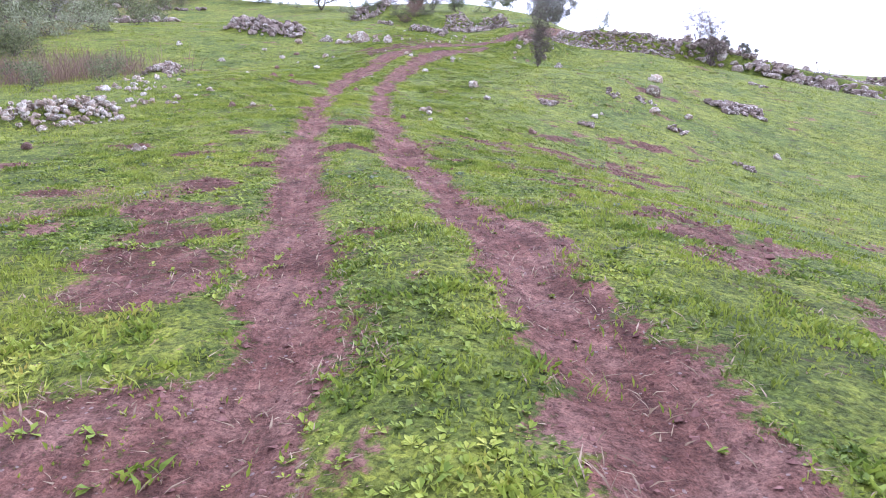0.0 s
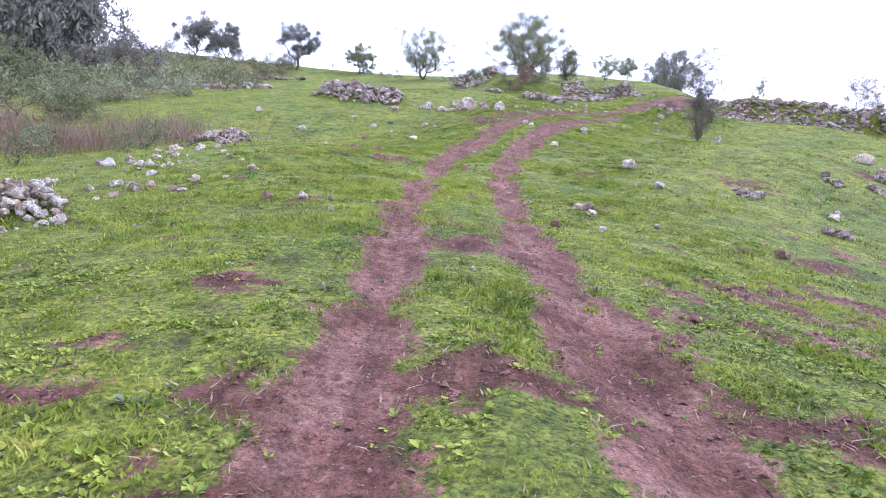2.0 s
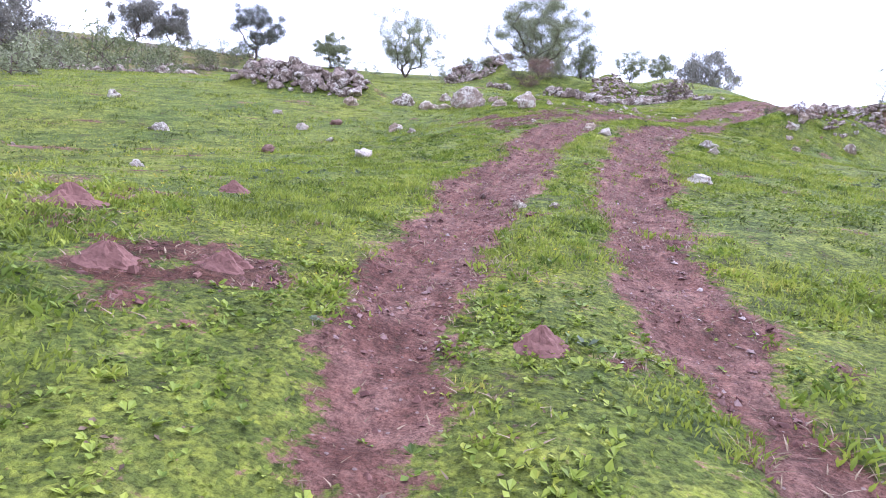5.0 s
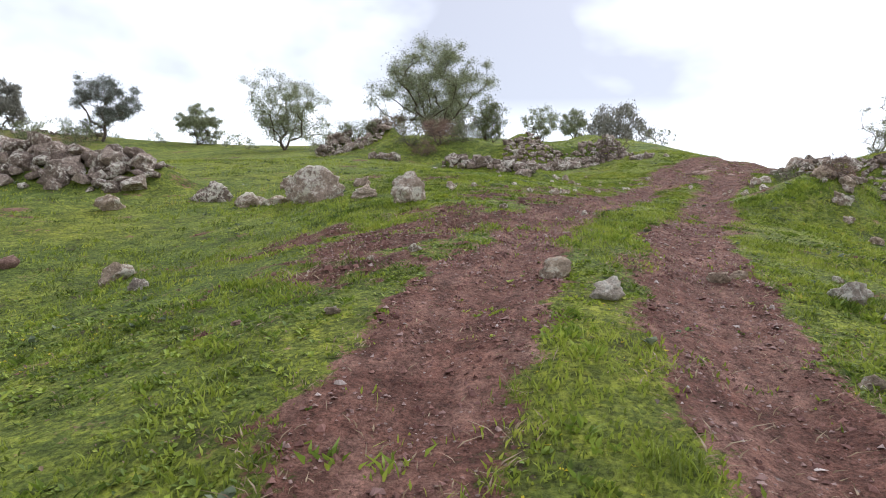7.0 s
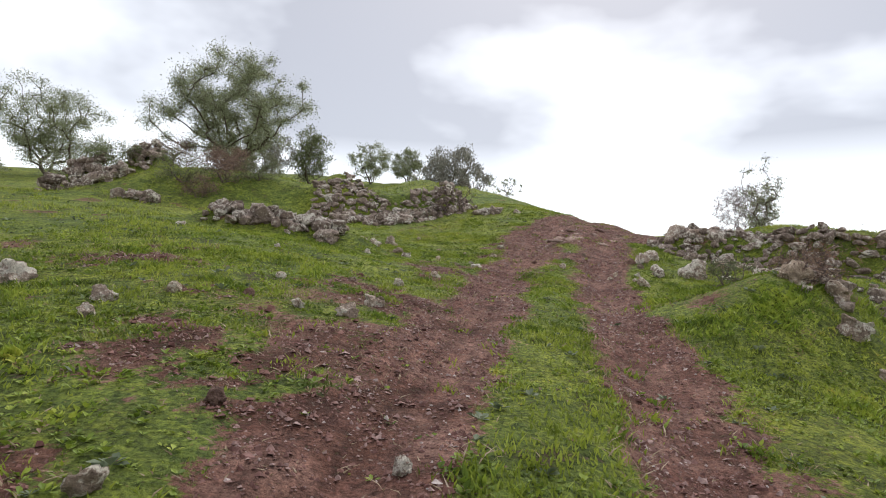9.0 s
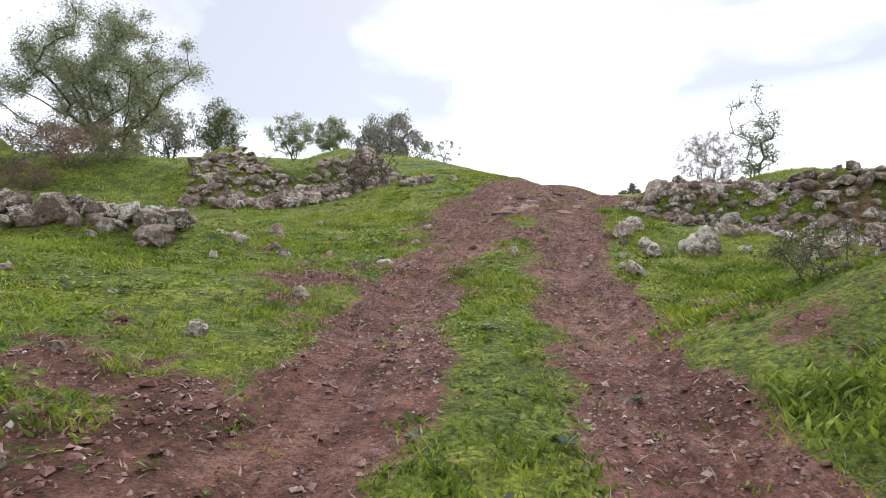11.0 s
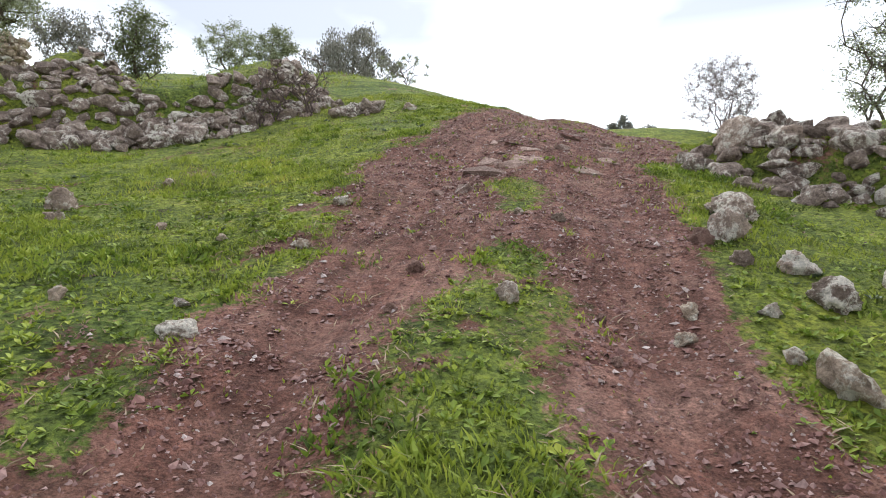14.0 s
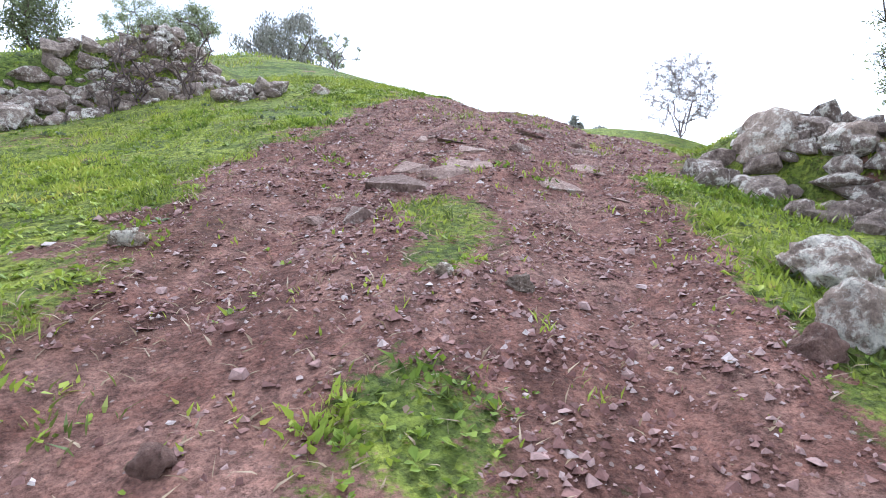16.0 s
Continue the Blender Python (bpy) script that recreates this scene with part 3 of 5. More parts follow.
def pebbles(name, x, y, rng, size, mat, label, category="gravel", blunt=False):
    """Loose angular bits: squashed, turned chips half sunk in the ground, in one mesh."""
    n = len(x)
    z = height(x, y)
    s = size * np.exp(np.clip(rng.normal(0, 0.5, n), -1, 1.1))
    if blunt:
        base = np.array([(1, 0, -0.5), (0, 1, -0.5), (-1, 0, -0.5), (0, -1, -0.5), (0.6, 0.1, 0.6), (0.1, 0.6, 0.7), (-0.6, 0, 0.6), (0, -0.6, 0.5)], float)
        tri = np.array([(0, 1, 5, 4), (1, 2, 6, 5), (2, 3, 7, 6), (3, 0, 4, 7), (4, 5, 6, 7)])
    else:
        base = np.array([(1, 0, -0.55), (-1, 0, -0.55), (0, 1, -0.55), (0, -1, -0.55), (0.25, 0.1, 0.6)], float)
        tri = np.array([(0, 2, 4), (2, 1, 4), (1, 3, 4), (3, 0, 4)])
    k = len(base)
    v = base[None] * np.stack([rng.uniform(0.7, 1.3, n), rng.uniform(0.6, 1.1, n), rng.uniform(0.4, 0.85, n)], 1)[:, None, :] + rng.normal(0, 0.15, (n, k, 3))
    a, t = rng.uniform(0, 2 * np.pi, n), rng.normal(0, 0.25, n)
    c, d = np.cos(a)[:, None], np.sin(a)[:, None]
    v = np.stack([v[..., 0] * c - v[..., 1] * d, v[..., 0] * d + v[..., 1] * c, v[..., 2]], 2)
    c, d = np.cos(t)[:, None], np.sin(t)[:, None]
    v = np.stack([v[..., 0], v[..., 1] * c - v[..., 2] * d, v[..., 1] * d + v[..., 2] * c], 2)
    v = v * s[:, None, None] + np.stack([x, y, z + s * 0.25], 1)[:, None, :]
    f = (tri[None] + np.arange(n)[:, None, None] * k).reshape(-1, tri.shape[1])
    return tagged(mesh_object(name, v.reshape(-1, 3), f, mat), label, category, kind="stuff")


def build_turf():
    x, y, r = scatter(330000, 31, -13, 14, -0.8, 57, lambda x, y: near_track(x, y, 2.6, 2.6) * on_grass(x, y) * np.clip(1.5 * clump(x, y) - 0.25, 0.06, 1))
    blades("grass", x, y, r, 0.046, 0.0075, GRASS, "short bright green spring grass on the hillside", per=4, spread=0.045)
    x, y, r = scatter(13000, 42, -11, 13, -0.8, 57, lambda x, y: near_track(x, y, 3.0, 3.0) * on_grass(x, y) * np.clip(1.3 * clump(x, y) - 0.2, 0, 1))
    blades("grass_tufts", x, y, r, 0.075, 0.0050, GRASS, "taller tufts of spring grass", per=16, spread=0.045, lean=0.8)
    x, y, r = scatter(60000, 32, -26, 26, -0.8, 66, lambda x, y: on_grass(x, y) * (1 - near_track(x, y, 3.0)) * np.clip(1.3 * clump(x, y) - 0.1, 0.05, 1))
    blades("far_grass", x, y, r, 0.085, 0.013, GRASS, "grass further up the slope", per=4, spread=0.09)
    x, y, r = scatter(300000, 33, -12, 13, -0.8, 56, lambda x, y: near_track(x, y, 2.6, 2.6) * on_grass(x, y) * np.clip(1.5 * clump(y + 40, x) - 0.35, 0, 1))
    rosettes("weeds", x, y, r, 0.040, WEED, "low broad-leaved green weeds among the grass", 5)
    x, y, r = scatter(15000, 48, -10, 12, -0.8, 57, lambda x, y: near_track(x, y, 3.0, 3.0) * on_grass(x, y) * step(-0.15, 0.45, wave(x, y, 0.7, 36)))
    blades("weed_clumps", x, y, r, 0.060, 0.013, WEED, "leafy clumps of bright green weeds in the turf", per=22, spread=0.055, lean=0.9, category="weeds")
    x, y, r = scatter(7000, 43, -14, 16, 2.0, 57, lambda x, y: on_grass(x, y) * step(0.05, 0.5, wave(x, y, 1.6, 28)) * 0.7)
    rosettes("thistles", x, y, r, 0.062, THISTLE, "grey-green thistle rosettes in the grass", 8)
    x, y, r = scatter(9000, 34, -13, 8, 22, 40, lambda x, y: on_grass(x, y) * step(0.1, 0.6, wave(x, y, 2.4, 24)) * 0.8)
    rosettes("yellow_flowers", x, y, r, 0.018, FLOWER, "small yellow wild flowers in the grass", 5)
    x, y, r = scatter(420000, 35, -9, 13, -0.8, 60, lambda x, y: step(0.03, 0.2, soil_at(x, y)) * (1 - 0.8 * step(0.55, 0.9, soil_at(x, y))) * near_track(x, y, 3.0) * 0.6)
    blades("dry_grass", x, y, r, 0.05, 0.0055, STRAW, "flattened straw-coloured grass at the edges of bare soil", per=2, spread=0.06, lean=1.9)
    x, y, r = scatter(900000, 36, -5, 12, 22, 55, lambda x, y: step(0.55, 0.8, soil_at(x, y)) * (0.3 + 0.7 * step(28, 46, y)) * np.clip(0.55 + 0.6 * wave(x, y, 0.6, 25), 0, 1))
    pebbles("gravel", x, y, r, 0.0105, GRAVEL, "loose red and grey gravel on the track")
    x, y, r = scatter(60000, 37, -6, 13, 22, 57, lambda x, y: step(0.5, 0.8, soil_at(x, y)) * (0.3 + 0.7 * step(28, 46, y)) * 0.4)
    pebbles("track_stones", x, y, r, 0.0125, GRAVEL, "scattered fist-sized stones on the track", blunt=True)
    x, y, r = scatter(500000, 38, -9, 13, -0.8, 40, lambda x, y: step(0.4, 0.7, soil_at(x, y)) * near_track(x, y, 3.0) * 0.5 * np.clip(0.6 + 0.7 * wave(x, y, 0.4, 29), 0.1, 1))
    pebbles("earth_clods", x, y, r, 0.0105, CLOD, "crumbs of red earth on the bare ground", "soil")
    x, y, r = scatter(40000, 45, -8, 10, 3.0, 45, lambda x, y: step(0.35, 0.6, soil_at(x, y)) * (np.abs(np.abs(side(x, y)) - 0.88) > 0.45) * 0.8)
    pebbles("turf_clods", x, y, r, 0.018, CLOD, "broken lumps of dug earth and torn turf", "soil", True)
    x, y, r = scatter(60000, 47, -12, 13, 2.0, 57, lambda x, y: near_track(x, y, 3.0, 3.0) * on_grass(x, y) * step(-0.2, 0.5, wave(x, y, 0.9, 35)) * 0.6)
    rosettes("dead_leaves", x, y, r, 0.028, LITTER, "brown dead leaves and stalks lying in the turf", 2)
    x, y, r = scatter(2600, 49, 2.4, 7.5, 40.0, 45.0, lambda x, y: on_grass(x, y) * np.exp(-(line_gap(x, y, [(4.0, 41.6), (5.4, 43.2)]) / 0.9) ** 2) * step(-0.3, 0.4, wave(x, y, 0.6, 37)))
    blades("bank_weeds", x, y, r, 0.085, 0.014, WEED, "rank leafy weeds covering the bank", per=26, spread=0.07, lean=0.9, category="weeds")
    x, y, r = scatter(4200, 46, -16, 18, 6.0, 57, lambda x, y: on_grass(x, y) * step(-0.1, 0.35, wave(x, y, 2.0, 34)) * 0.8)
    blades("dark_weeds", x, y, r, 0.065, 0.0075, DARKWEED, "dark clumps of taller weeds in the turf", per=34, spread=0.10, lean=0.9, category="weeds")


build_turf()


def build_reeds():
    def keep(x, y):
        u = (x + 15.2) * 0.72 + (y - 23.0) * 0.70
        v = -(x + 15.2) * 0.70 + (y - 23.0) * 0.72
        return step(-1.5, -0.5, v) * (1 - step(6.0, 9.0, v)) * step(-7.0, -4.5, u) * (1 - step(4.0, 6.0, u)) * np.clip(0.6 + 0.6 * wave(x, y, 1.5, 26), 0, 1)
    x, y, r = scatter(13000, 41, -26, -7, 14, 36, keep)
    blades("dry_reeds", x, y, r, 0.72, 0.010, DRY, "stand of dry brown reeds and weeds", per=3, spread=0.14, lean=0.45, category="reeds")
    x, y, r = scatter(9000, 44, -26, -7, 14, 36, lambda x, y: keep(x, y) * step(0.1, 0.5, wave(x, y, 1.3, 30)))
    blades("tall_reeds", x, y, r, 1.35, 0.008, DRY, "taller dry reed stalks standing in clumps", per=3, spread=0.16, lean=0.25, category="reeds")


build_reeds()


# ---------------------------------------------------------------- stones
def hull_mesh(name, seed, n, dims, mat):
    """A broken stone: the hull of points strewn over a rough box."""
    rng = random.Random(seed)
    bm = bmesh.new()
    for _ in range(n):
        v = Vector((rng.gauss(0, 1), rng.gauss(0, 1), rng.gauss(0, 1)))
        v = v / max(abs(c) for c in v) * rng.uniform(0.8, 1.0) if rng.random() < 0.5 else v.normalized() * rng.uniform(0.9, 1.05)
        bm.verts.new([c * d for c, d in zip(v, dims)])
    res = bmesh.ops.convex_hull(bm, input=bm.verts)
    bmesh.ops.delete(bm, geom=[g for g in res["geom_interior"] if isinstance(g, bmesh.types.BMVert)], context="VERTS")
    me = bpy.data.meshes.new(name)
    bm.to_mesh(me)
    bm.free()
    me.materials.append(mat)
    return me


def boulder_mesh(name, seed, dims, mat, detail=4, knobs=0.16):
    """A weathered boulder: a ball cut by planes and roughened at three scales."""
    rng = random.Random(seed)
    bm = bmesh.new()
    bmesh.ops.create_icosphere(bm, subdivisions=detail, radius=1.0)
    cuts = []
    for _ in range(15):
        d = Vector((rng.gauss(0, 1), rng.gauss(0, 1), rng.gauss(0, 0.8))).normalized()
        cuts.append((d, rng.uniform(0.46, 0.82)))
    off = Vector((rng.uniform(0, 50), rng.uniform(0, 50), rng.uniform(0, 50)))
    for v in bm.verts:
        p = v.co.copy()
        for d, lim in cuts:
            over = p.dot(d) - lim
            if over > 0:
                p -= d * over * 0.97
        q = v.co
        p += q * (knobs * noise.noise(q * 1.6 + off) + 0.55 * knobs * noise.noise(q * 4.0 + off) + 0.3 * knobs * noise.noise(q * 9.0 + off))
        v.co = Vector((p.x * dims[0], p.y * dims[1], p.z * dims[2]))
    me = bpy.data.meshes.new(name)
    bm.to_mesh(me)
    bm.free()
    for f in me.polygons:
        f.use_smooth = True
    me.materials.append(mat)
    return me


def mound_mesh(name, seed):
    """Crumbly dug earth: a low uneven cone one metre across, its rim just under the ground."""
    rng = random.Random(seed)
    off = Vector((rng.uniform(0, 50), rng.uniform(0, 50), 0))
    rings, spokes = 10, 28
    v, f = [(0.0, 0.0, 0.40)], []
    for i in range(1, rings + 1):
        for j in range(spokes):
            a, r = 2 * math.pi * (j + 0.5 * (i % 2)) / spokes, 0.5 * i / rings
            p = Vector((math.cos(a) * r, math.sin(a) * r, 0)) * (1 + 0.28 * noise.noise(Vector((math.cos(a), math.sin(a), 0)) * 1.5 + off))
            lump = 0.09 * noise.noise(p * 6 + off) + 0.06 * noise.noise(p * 15 + off) + rng.uniform(-0.018, 0.018)
            v.append((p.x, p.y, 0.42 * math.exp(-(r / 0.27) ** 2) - 0.05 + lump * (1 - (i / rings) ** 3)))
    ring = lambda i, j: 1 + (i - 1) * spokes + j % spokes
    for j in range(spokes):
        f.append((0, ring(1, j), ring(1, j + 1)))
        for i in range(1, rings):
            f.append((ring(i, j), ring(i + 1, j), ring(i + 1, j + 1), ring(i, j + 1)))
    me = bpy.data.meshes.new(name)
    me.from_pydata(v, [], f)
    me.materials.append(CLOD)
    return me


BOULDERS = [boulder_mesh("boulder_form", 100 + i, (0.58, 0.48, 0.42), BOULDER, 4, 0.27) for i in range(5)]
ROCKS = [boulder_mesh("rock_form", 200 + i, (0.58, 0.46, 0.38), FIELDSTONE, 3, 0.36) for i in range(5)]
WHITES = [boulder_mesh("white_rock_form", 300 + i, (0.58, 0.46, 0.36), WHITESTONE, 3, 0.36) for i in range(4)]
REDS = [boulder_mesh("red_rock_form", 400 + i, (0.58, 0.46, 0.36), REDSTONE, 3, 0.36) for i in range(4)]
MOLES = [mound_mesh("earth_mound_form", 450 + i) for i in range(3)]
STONES = [hull_mesh("stone_form", 500 + i, 24, (0.5, 0.40 + 0.02 * (i % 4), 0.27 + 0.03 * (i % 5)), WALLSTONE) for i in range(14)]
PALES = [hull_mesh("pale_stone_form", 700 + i, 24, (0.5, 0.42, 0.33 + 0.03 * (i % 4)), FIELDSTONE if i % 5 else WHITESTONE) for i in range(9)]
SLABS = [hull_mesh("slab_form", 600 + i, 16, (0.52, 0.36, 0.11 + 0.02 * (i % 3)), LEDGE) for i in range(6)]
FORMS = {"boulder": BOULDERS, "rock": ROCKS, "white": WHITES, "red": REDS}
LABELS = {"boulder": "large pale boulder with lichen, bedded in the grass", "rock": "grey fieldstone lying in the grass",
          "white": "whitish limestone rock lying in the grass", "red": "reddish brown stone lying on the earth"}
dice = random.Random(7)


def rock(kind, x, y, w, tall=0.78, sink=0.36, turn=None, label=""):
    """A single loose rock w metres across, bedded in the ground."""
    ob = new("boulder" if kind == "boulder" and w > 0.3 else "rock", dice.choice(FORMS[kind]))
    h = w * tall
    ob.location = (x, y, ground_z(x, y) + h * 0.5 - h * sink)
    up = Vector((ground_z(x - 0.3, y) - ground_z(x + 0.3, y), ground_z(x, y - 0.3) - ground_z(x, y + 0.3), 0.6)).normalized()
    tip = (up + Vector((dice.uniform(-0.12, 0.12), dice.uniform(-0.12, 0.12), 0))).to_track_quat("Z", "Y")
    ob.rotation_euler = (tip.to_matrix() @ Matrix.Rotation(dice.uniform(0, 6.28) if turn is None else radians(turn), 3, "Z")).to_euler()
    ob.scale = (w * 0.86, w * dice.uniform(0.75, 0.95), h / 0.80)
    return tagged(ob, label or LABELS[kind], "rock", "loose rocks on the hillside")


def ledge(x, y, w, turn):
    """A tilted slab of bedrock that breaks out of the track."""
    ob = new("bedrock_slab", dice.choice(SLABS))
    ob.location = (x, y, ground_z(x, y) - 0.045)
    rise = math.atan2(ground_z(x, y + 0.4) - ground_z(x, y - 0.4), 0.8)
    ob.rotation_euler = (rise * dice.uniform(0.7, 1.05), dice.uniform(-0.12, 0.12), radians(turn))
    ob.scale = (w, w * dice.uniform(0.8, 1.3), w * dice.uniform(0.8, 1.3))
    return tagged(ob, "brown bedrock slab breaking through the track", "rock", "bedrock slabs in the track")


def molehill(x, y, w):
    ob = new("molehill", dice.choice(MOLES))
    ob.location = (x, y, ground_z(x, y))
    up = Vector((ground_z(x - 0.3, y) - ground_z(x + 0.3, y), ground_z(x, y - 0.3) - ground_z(x, y + 0.3), 0.6)).normalized()
    ob.rotation_euler = (up.to_track_quat("Z", "Y").to_matrix() @ Matrix.Rotation(dice.uniform(0, 6.28), 3, "Z")).to_euler()
    ob.scale = (w * 1.5, w * 1.3, w * 0.95)
    return tagged(ob, "fresh mound of dug red earth in the grass", "earth mound", "molehills in the grass")


def lay(holder, rng, x, y, z, w, turn, tilt=0.35, forms=None):
    ob = new("stone", rng.choice(forms or STONES))
    ob.parent = holder
    ob.matrix_parent_inverse = Matrix.Translation(-holder.location)
    ob.location = (x, y, z)
    ob.rotation_euler = (rng.uniform(-tilt, tilt), rng.uniform(-tilt, tilt), turn + rng.uniform(-0.6, 0.6))
    ob.scale = (w * 1.15, w * rng.uniform(0.85, 1.15), w * rng.uniform(0.85, 1.25))


def along(line, u):
    """Place and heading at a share u of a line of places."""
    pts = [Vector(p) for p in line]
    legs = [(b - a).length for a, b in zip(pts, pts[1:])]
    s = u * sum(legs)
    for a, b, l in zip(pts, pts[1:], legs):
        if s <= l or (b is pts[-1]):
            return a.lerp(b, min(1, s / l)), (b - a).normalized()
        s -= l


def wall_holder(name, line, label, category):
    mid, _ = along(line, 0.5)
    holder = new(name)
    holder.location = (mid.x, mid.y, ground_z(mid.x, mid.y))
    return tagged(holder, label, category)


def bank_wall(name, line, size, label, seed, rows=8, most=290, gaps=0.12, low=0.0, crest=0.0, reach=(-0.7, 0.9)):
    """Dry-laid stones leaning back against a bank, from its foot up to its lip; low: share of the rows left at the line's start."""
    rng = random.Random(seed)
    holder = wall_holder(name, line, label, "stone wall")
    length = sum((Vector(b) - Vector(a)).length for a, b in zip(line, line[1:]))
    per, made = max(2, int(length / (size * 0.92))), 0
    for r in range(rows):
        for k in range(per):
            u = min(1, max(0, (k + 0.5 + (0.5 if r % 2 else 0) + rng.uniform(-0.35, 0.35)) / per))
            p, d = along(line, u)
            n = Vector((-d.y, d.x))
            share = (r + rng.uniform(-0.3, 0.3)) / max(1, rows - 1)
            top = (1 - low * (1 - u)) + 0.22 * float(wave(np.array([u * length]), np.array([seed * 3.7]), 0.9, seed)[0])
            if share > top or rng.random() < gaps or made >= most:
                continue
            offs = np.linspace(reach[0], reach[1], 12)
            zs = height(p.x + n.x * offs, p.y + n.y * offs)
            arc = np.concatenate([[0], np.cumsum(np.hypot(np.diff(offs), 1.6 * np.diff(zs)))])
            q = p + n * (float(np.interp(min(1, max(0, share)) * arc[-1], arc, offs)) + rng.uniform(-0.05, 0.05))
            w = size * (rng.uniform(0.5, 1.05) if rng.random() < 0.78 else rng.uniform(1.1, 1.5))
            lay(holder, rng, q.x, q.y, ground_z(q.x, q.y) + w * rng.uniform(0.0, 0.2) + crest * max(0.0, share - 0.5) * 2, w, math.atan2(d.y, d.x), 0.5)
            made += 1
    return holder


def heap(name, line, half, tall, size, label, seed, count, forms=None):
    """A long heap: stones strewn over a low mound, thickest along its spine."""
    rng = random.Random(seed)
    holder = wall_holder(name, line, label, "stone heap")
    for _ in range(count):
        p, d = along(line, rng.random())
        n = Vector((-d.y, d.x))
        c = max(-1.0, min(1.0, rng.gauss(0, 0.48)))
        q = p + n * c * half
        w = size * (rng.uniform(0.5, 1.1) if rng.random() < 0.8 else rng.uniform(1.1, 1.7))
        lay(holder, rng, q.x, q.y, ground_z(q.x, q.y) + w * 0.12 + tall * (1 - abs(c)) * rng.uniform(0, 0.9), w, rng.uniform(0, 6.28), 0.45, forms)
    return holder


heap("stone_heap", HEAPS[0][0], 1.0, 0.40, 0.42, "long heap of rough grey field stones on the turf", 1, 298)
heap("stone_pile", HEAPS[1][0], 1.0, 0.25, 0.145, "pile of small pale field stones", 8, 290, PALES)
heap("stone_row", HEAPS[2][0], 0.6, 0.12, 0.26, "long low heap of stones beside the dry reeds", 9, 150)
heap("stony_bank", HEAPS[3][0], 0.7, 0.04, 0.19, "stony bank of grey field stones in the slope", 7, 46)
bank_wall("fallen_wall_end", [(-0.5, 56.1), (0.1, 55.9), (0.8, 55.9), (1.5, 56.2)], 0.27, "tumbled end of a dry stone terrace wall", 2, 16, 180, 0.04, 0.15, 0.05, (-0.9, 0.95))
heap("fallen_stones", [(0.1, 55.0), (1.2, 54.85), (2.6, 55.0)], 0.38, 0.18, 0.27, "fallen stones along the foot of the terrace bank", 18, 110)
bank_wall("stone_terrace_wall", [(1.5, 55.2), (2.2, 55.2), (3.4, 55.5), (4.6, 56.2), (5.1, 56.8)], 0.25, "dry stone terrace wall half fallen down the bank", 3, 13, 298, 0.02, 0.3, 0.08, (-0.5, 0.8))
heap("stone_cluster", [(5.0, 55.3), (5.9, 55.0)], 0.35, 0.08, 0.24, "few grey stones lying together in the grass", 19, 34)
heap("low_stone_wall", [(-3.0, 49.7), (-2.2, 49.0), (-1.0, 48.8), (-0.2, 48.4)], 0.65, 0.22, 0.29, "low line of loose mossy wall stones", 4, 165)
bank_wall("stone_retaining_wall", [(9.15, 49.6), (8.95, 48.7), (9.1, 47.8), (9.7, 46.9)], 0.25, "dry stone retaining wall below the upper terrace", 5, 16, 298, 0.10, 0.0, 0.03, (-1.1, 0.5))
bank_wall("stone_field_wall", [(9.6, 46.9), (10.6, 46.1), (12.6, 45.2), (16.0, 44.2)], 0.30, "dark rubble field wall running along the terrace", 6, 10, 295, 0.03, 0.0, 0.1, (-0.95, 0.6))
heap("stone_line", [(16.0, 44.2), (22.0, 42.6), (34.0, 41.0)], 0.7, 0.9, 0.50, "far end of the rubble field wall", 10, 280)
heap("upper_field_wall", [(15.5, 48.4), (20.0, 47.2), (26.0, 46.2), (34.0, 45.0)], 0.6, 0.7, 0.46, "upper rubble wall along the top of the terrace", 16, 280)

heap("rubble_heap", [(13.2, 29.3), (14.3, 29.6), (15.5, 29.4)], 0.95, 0.25, 0.27, "heap of brown and grey rubble on the open slope", 13, 170)
for n, (cx, cy) in enumerate([(8.9, 26.4), (5.2, 20.2), (7.5, 26.4), (9.4, 23.2), (10.6, 19.4), (4.2, 23.4), (18.6, 36.4)]):
    heap("stone_cluster", [(cx - 0.3, cy - 0.1), (cx + 0.3, cy + 0.15)], 0.5, 0.05, 0.22, "few grey stones lying together in the grass", 20 + n, 12)
heap("strewn_stones", [(-8.2, 14.6), (-8.9, 17.0), (-9.9, 20.0), (-11.2, 22.8)], 1.5, 0.0, 0.17, "pale stones strewn in the grass between two heaps", 14, 55, PALES)
for n, (ax, ay, bx2, by2) in enumerate([(-44, 74, -30, 78), (-58, 84, -36, 90), (-40, 62, -29, 64), (-66, 96, -44, 104), (-30, 52, -24, 56)]):
    heap("far_terrace_wall", [(ax, ay), ((ax + bx2) / 2, (ay + by2) / 2 - 1), (bx2, by2)], 0.6, 0.25, 0.55, "broken grey terrace wall on the far hillside", 30 + n, 70)


def ruin(x, y, wide, tall, deep, seed):
    """The stump of a mortarless masonry hut: rough courses, lower towards one side."""
    rng = random.Random(seed)
    holder = wall_holder("ruined_hut", [(x - 0.1, y), (x + 0.1, y)], "stump of a ruined stone hut behind the olive tree", "ruin")
    course = 0.24
    for r in range(int(tall / course)):
        for k in range(int(wide / 0.34)):
            u = (k + 0.5 + 0.5 * (r % 2)) * 0.34 - wide / 2
            if r * course > tall * (1 - 0.35 * (u / wide + 0.5)) + rng.uniform(-0.2, 0.1):
                continue
            for row in (-1, 1):
                lay(holder, rng, x + u, y + row * deep / 2, ground_z(x, y) + 0.08 + r * course, 0.36, 0, 0.12, PALES)
    return holder


ruin(-3.8, 72.5, 1.3, 2.5, 0.5, 17)

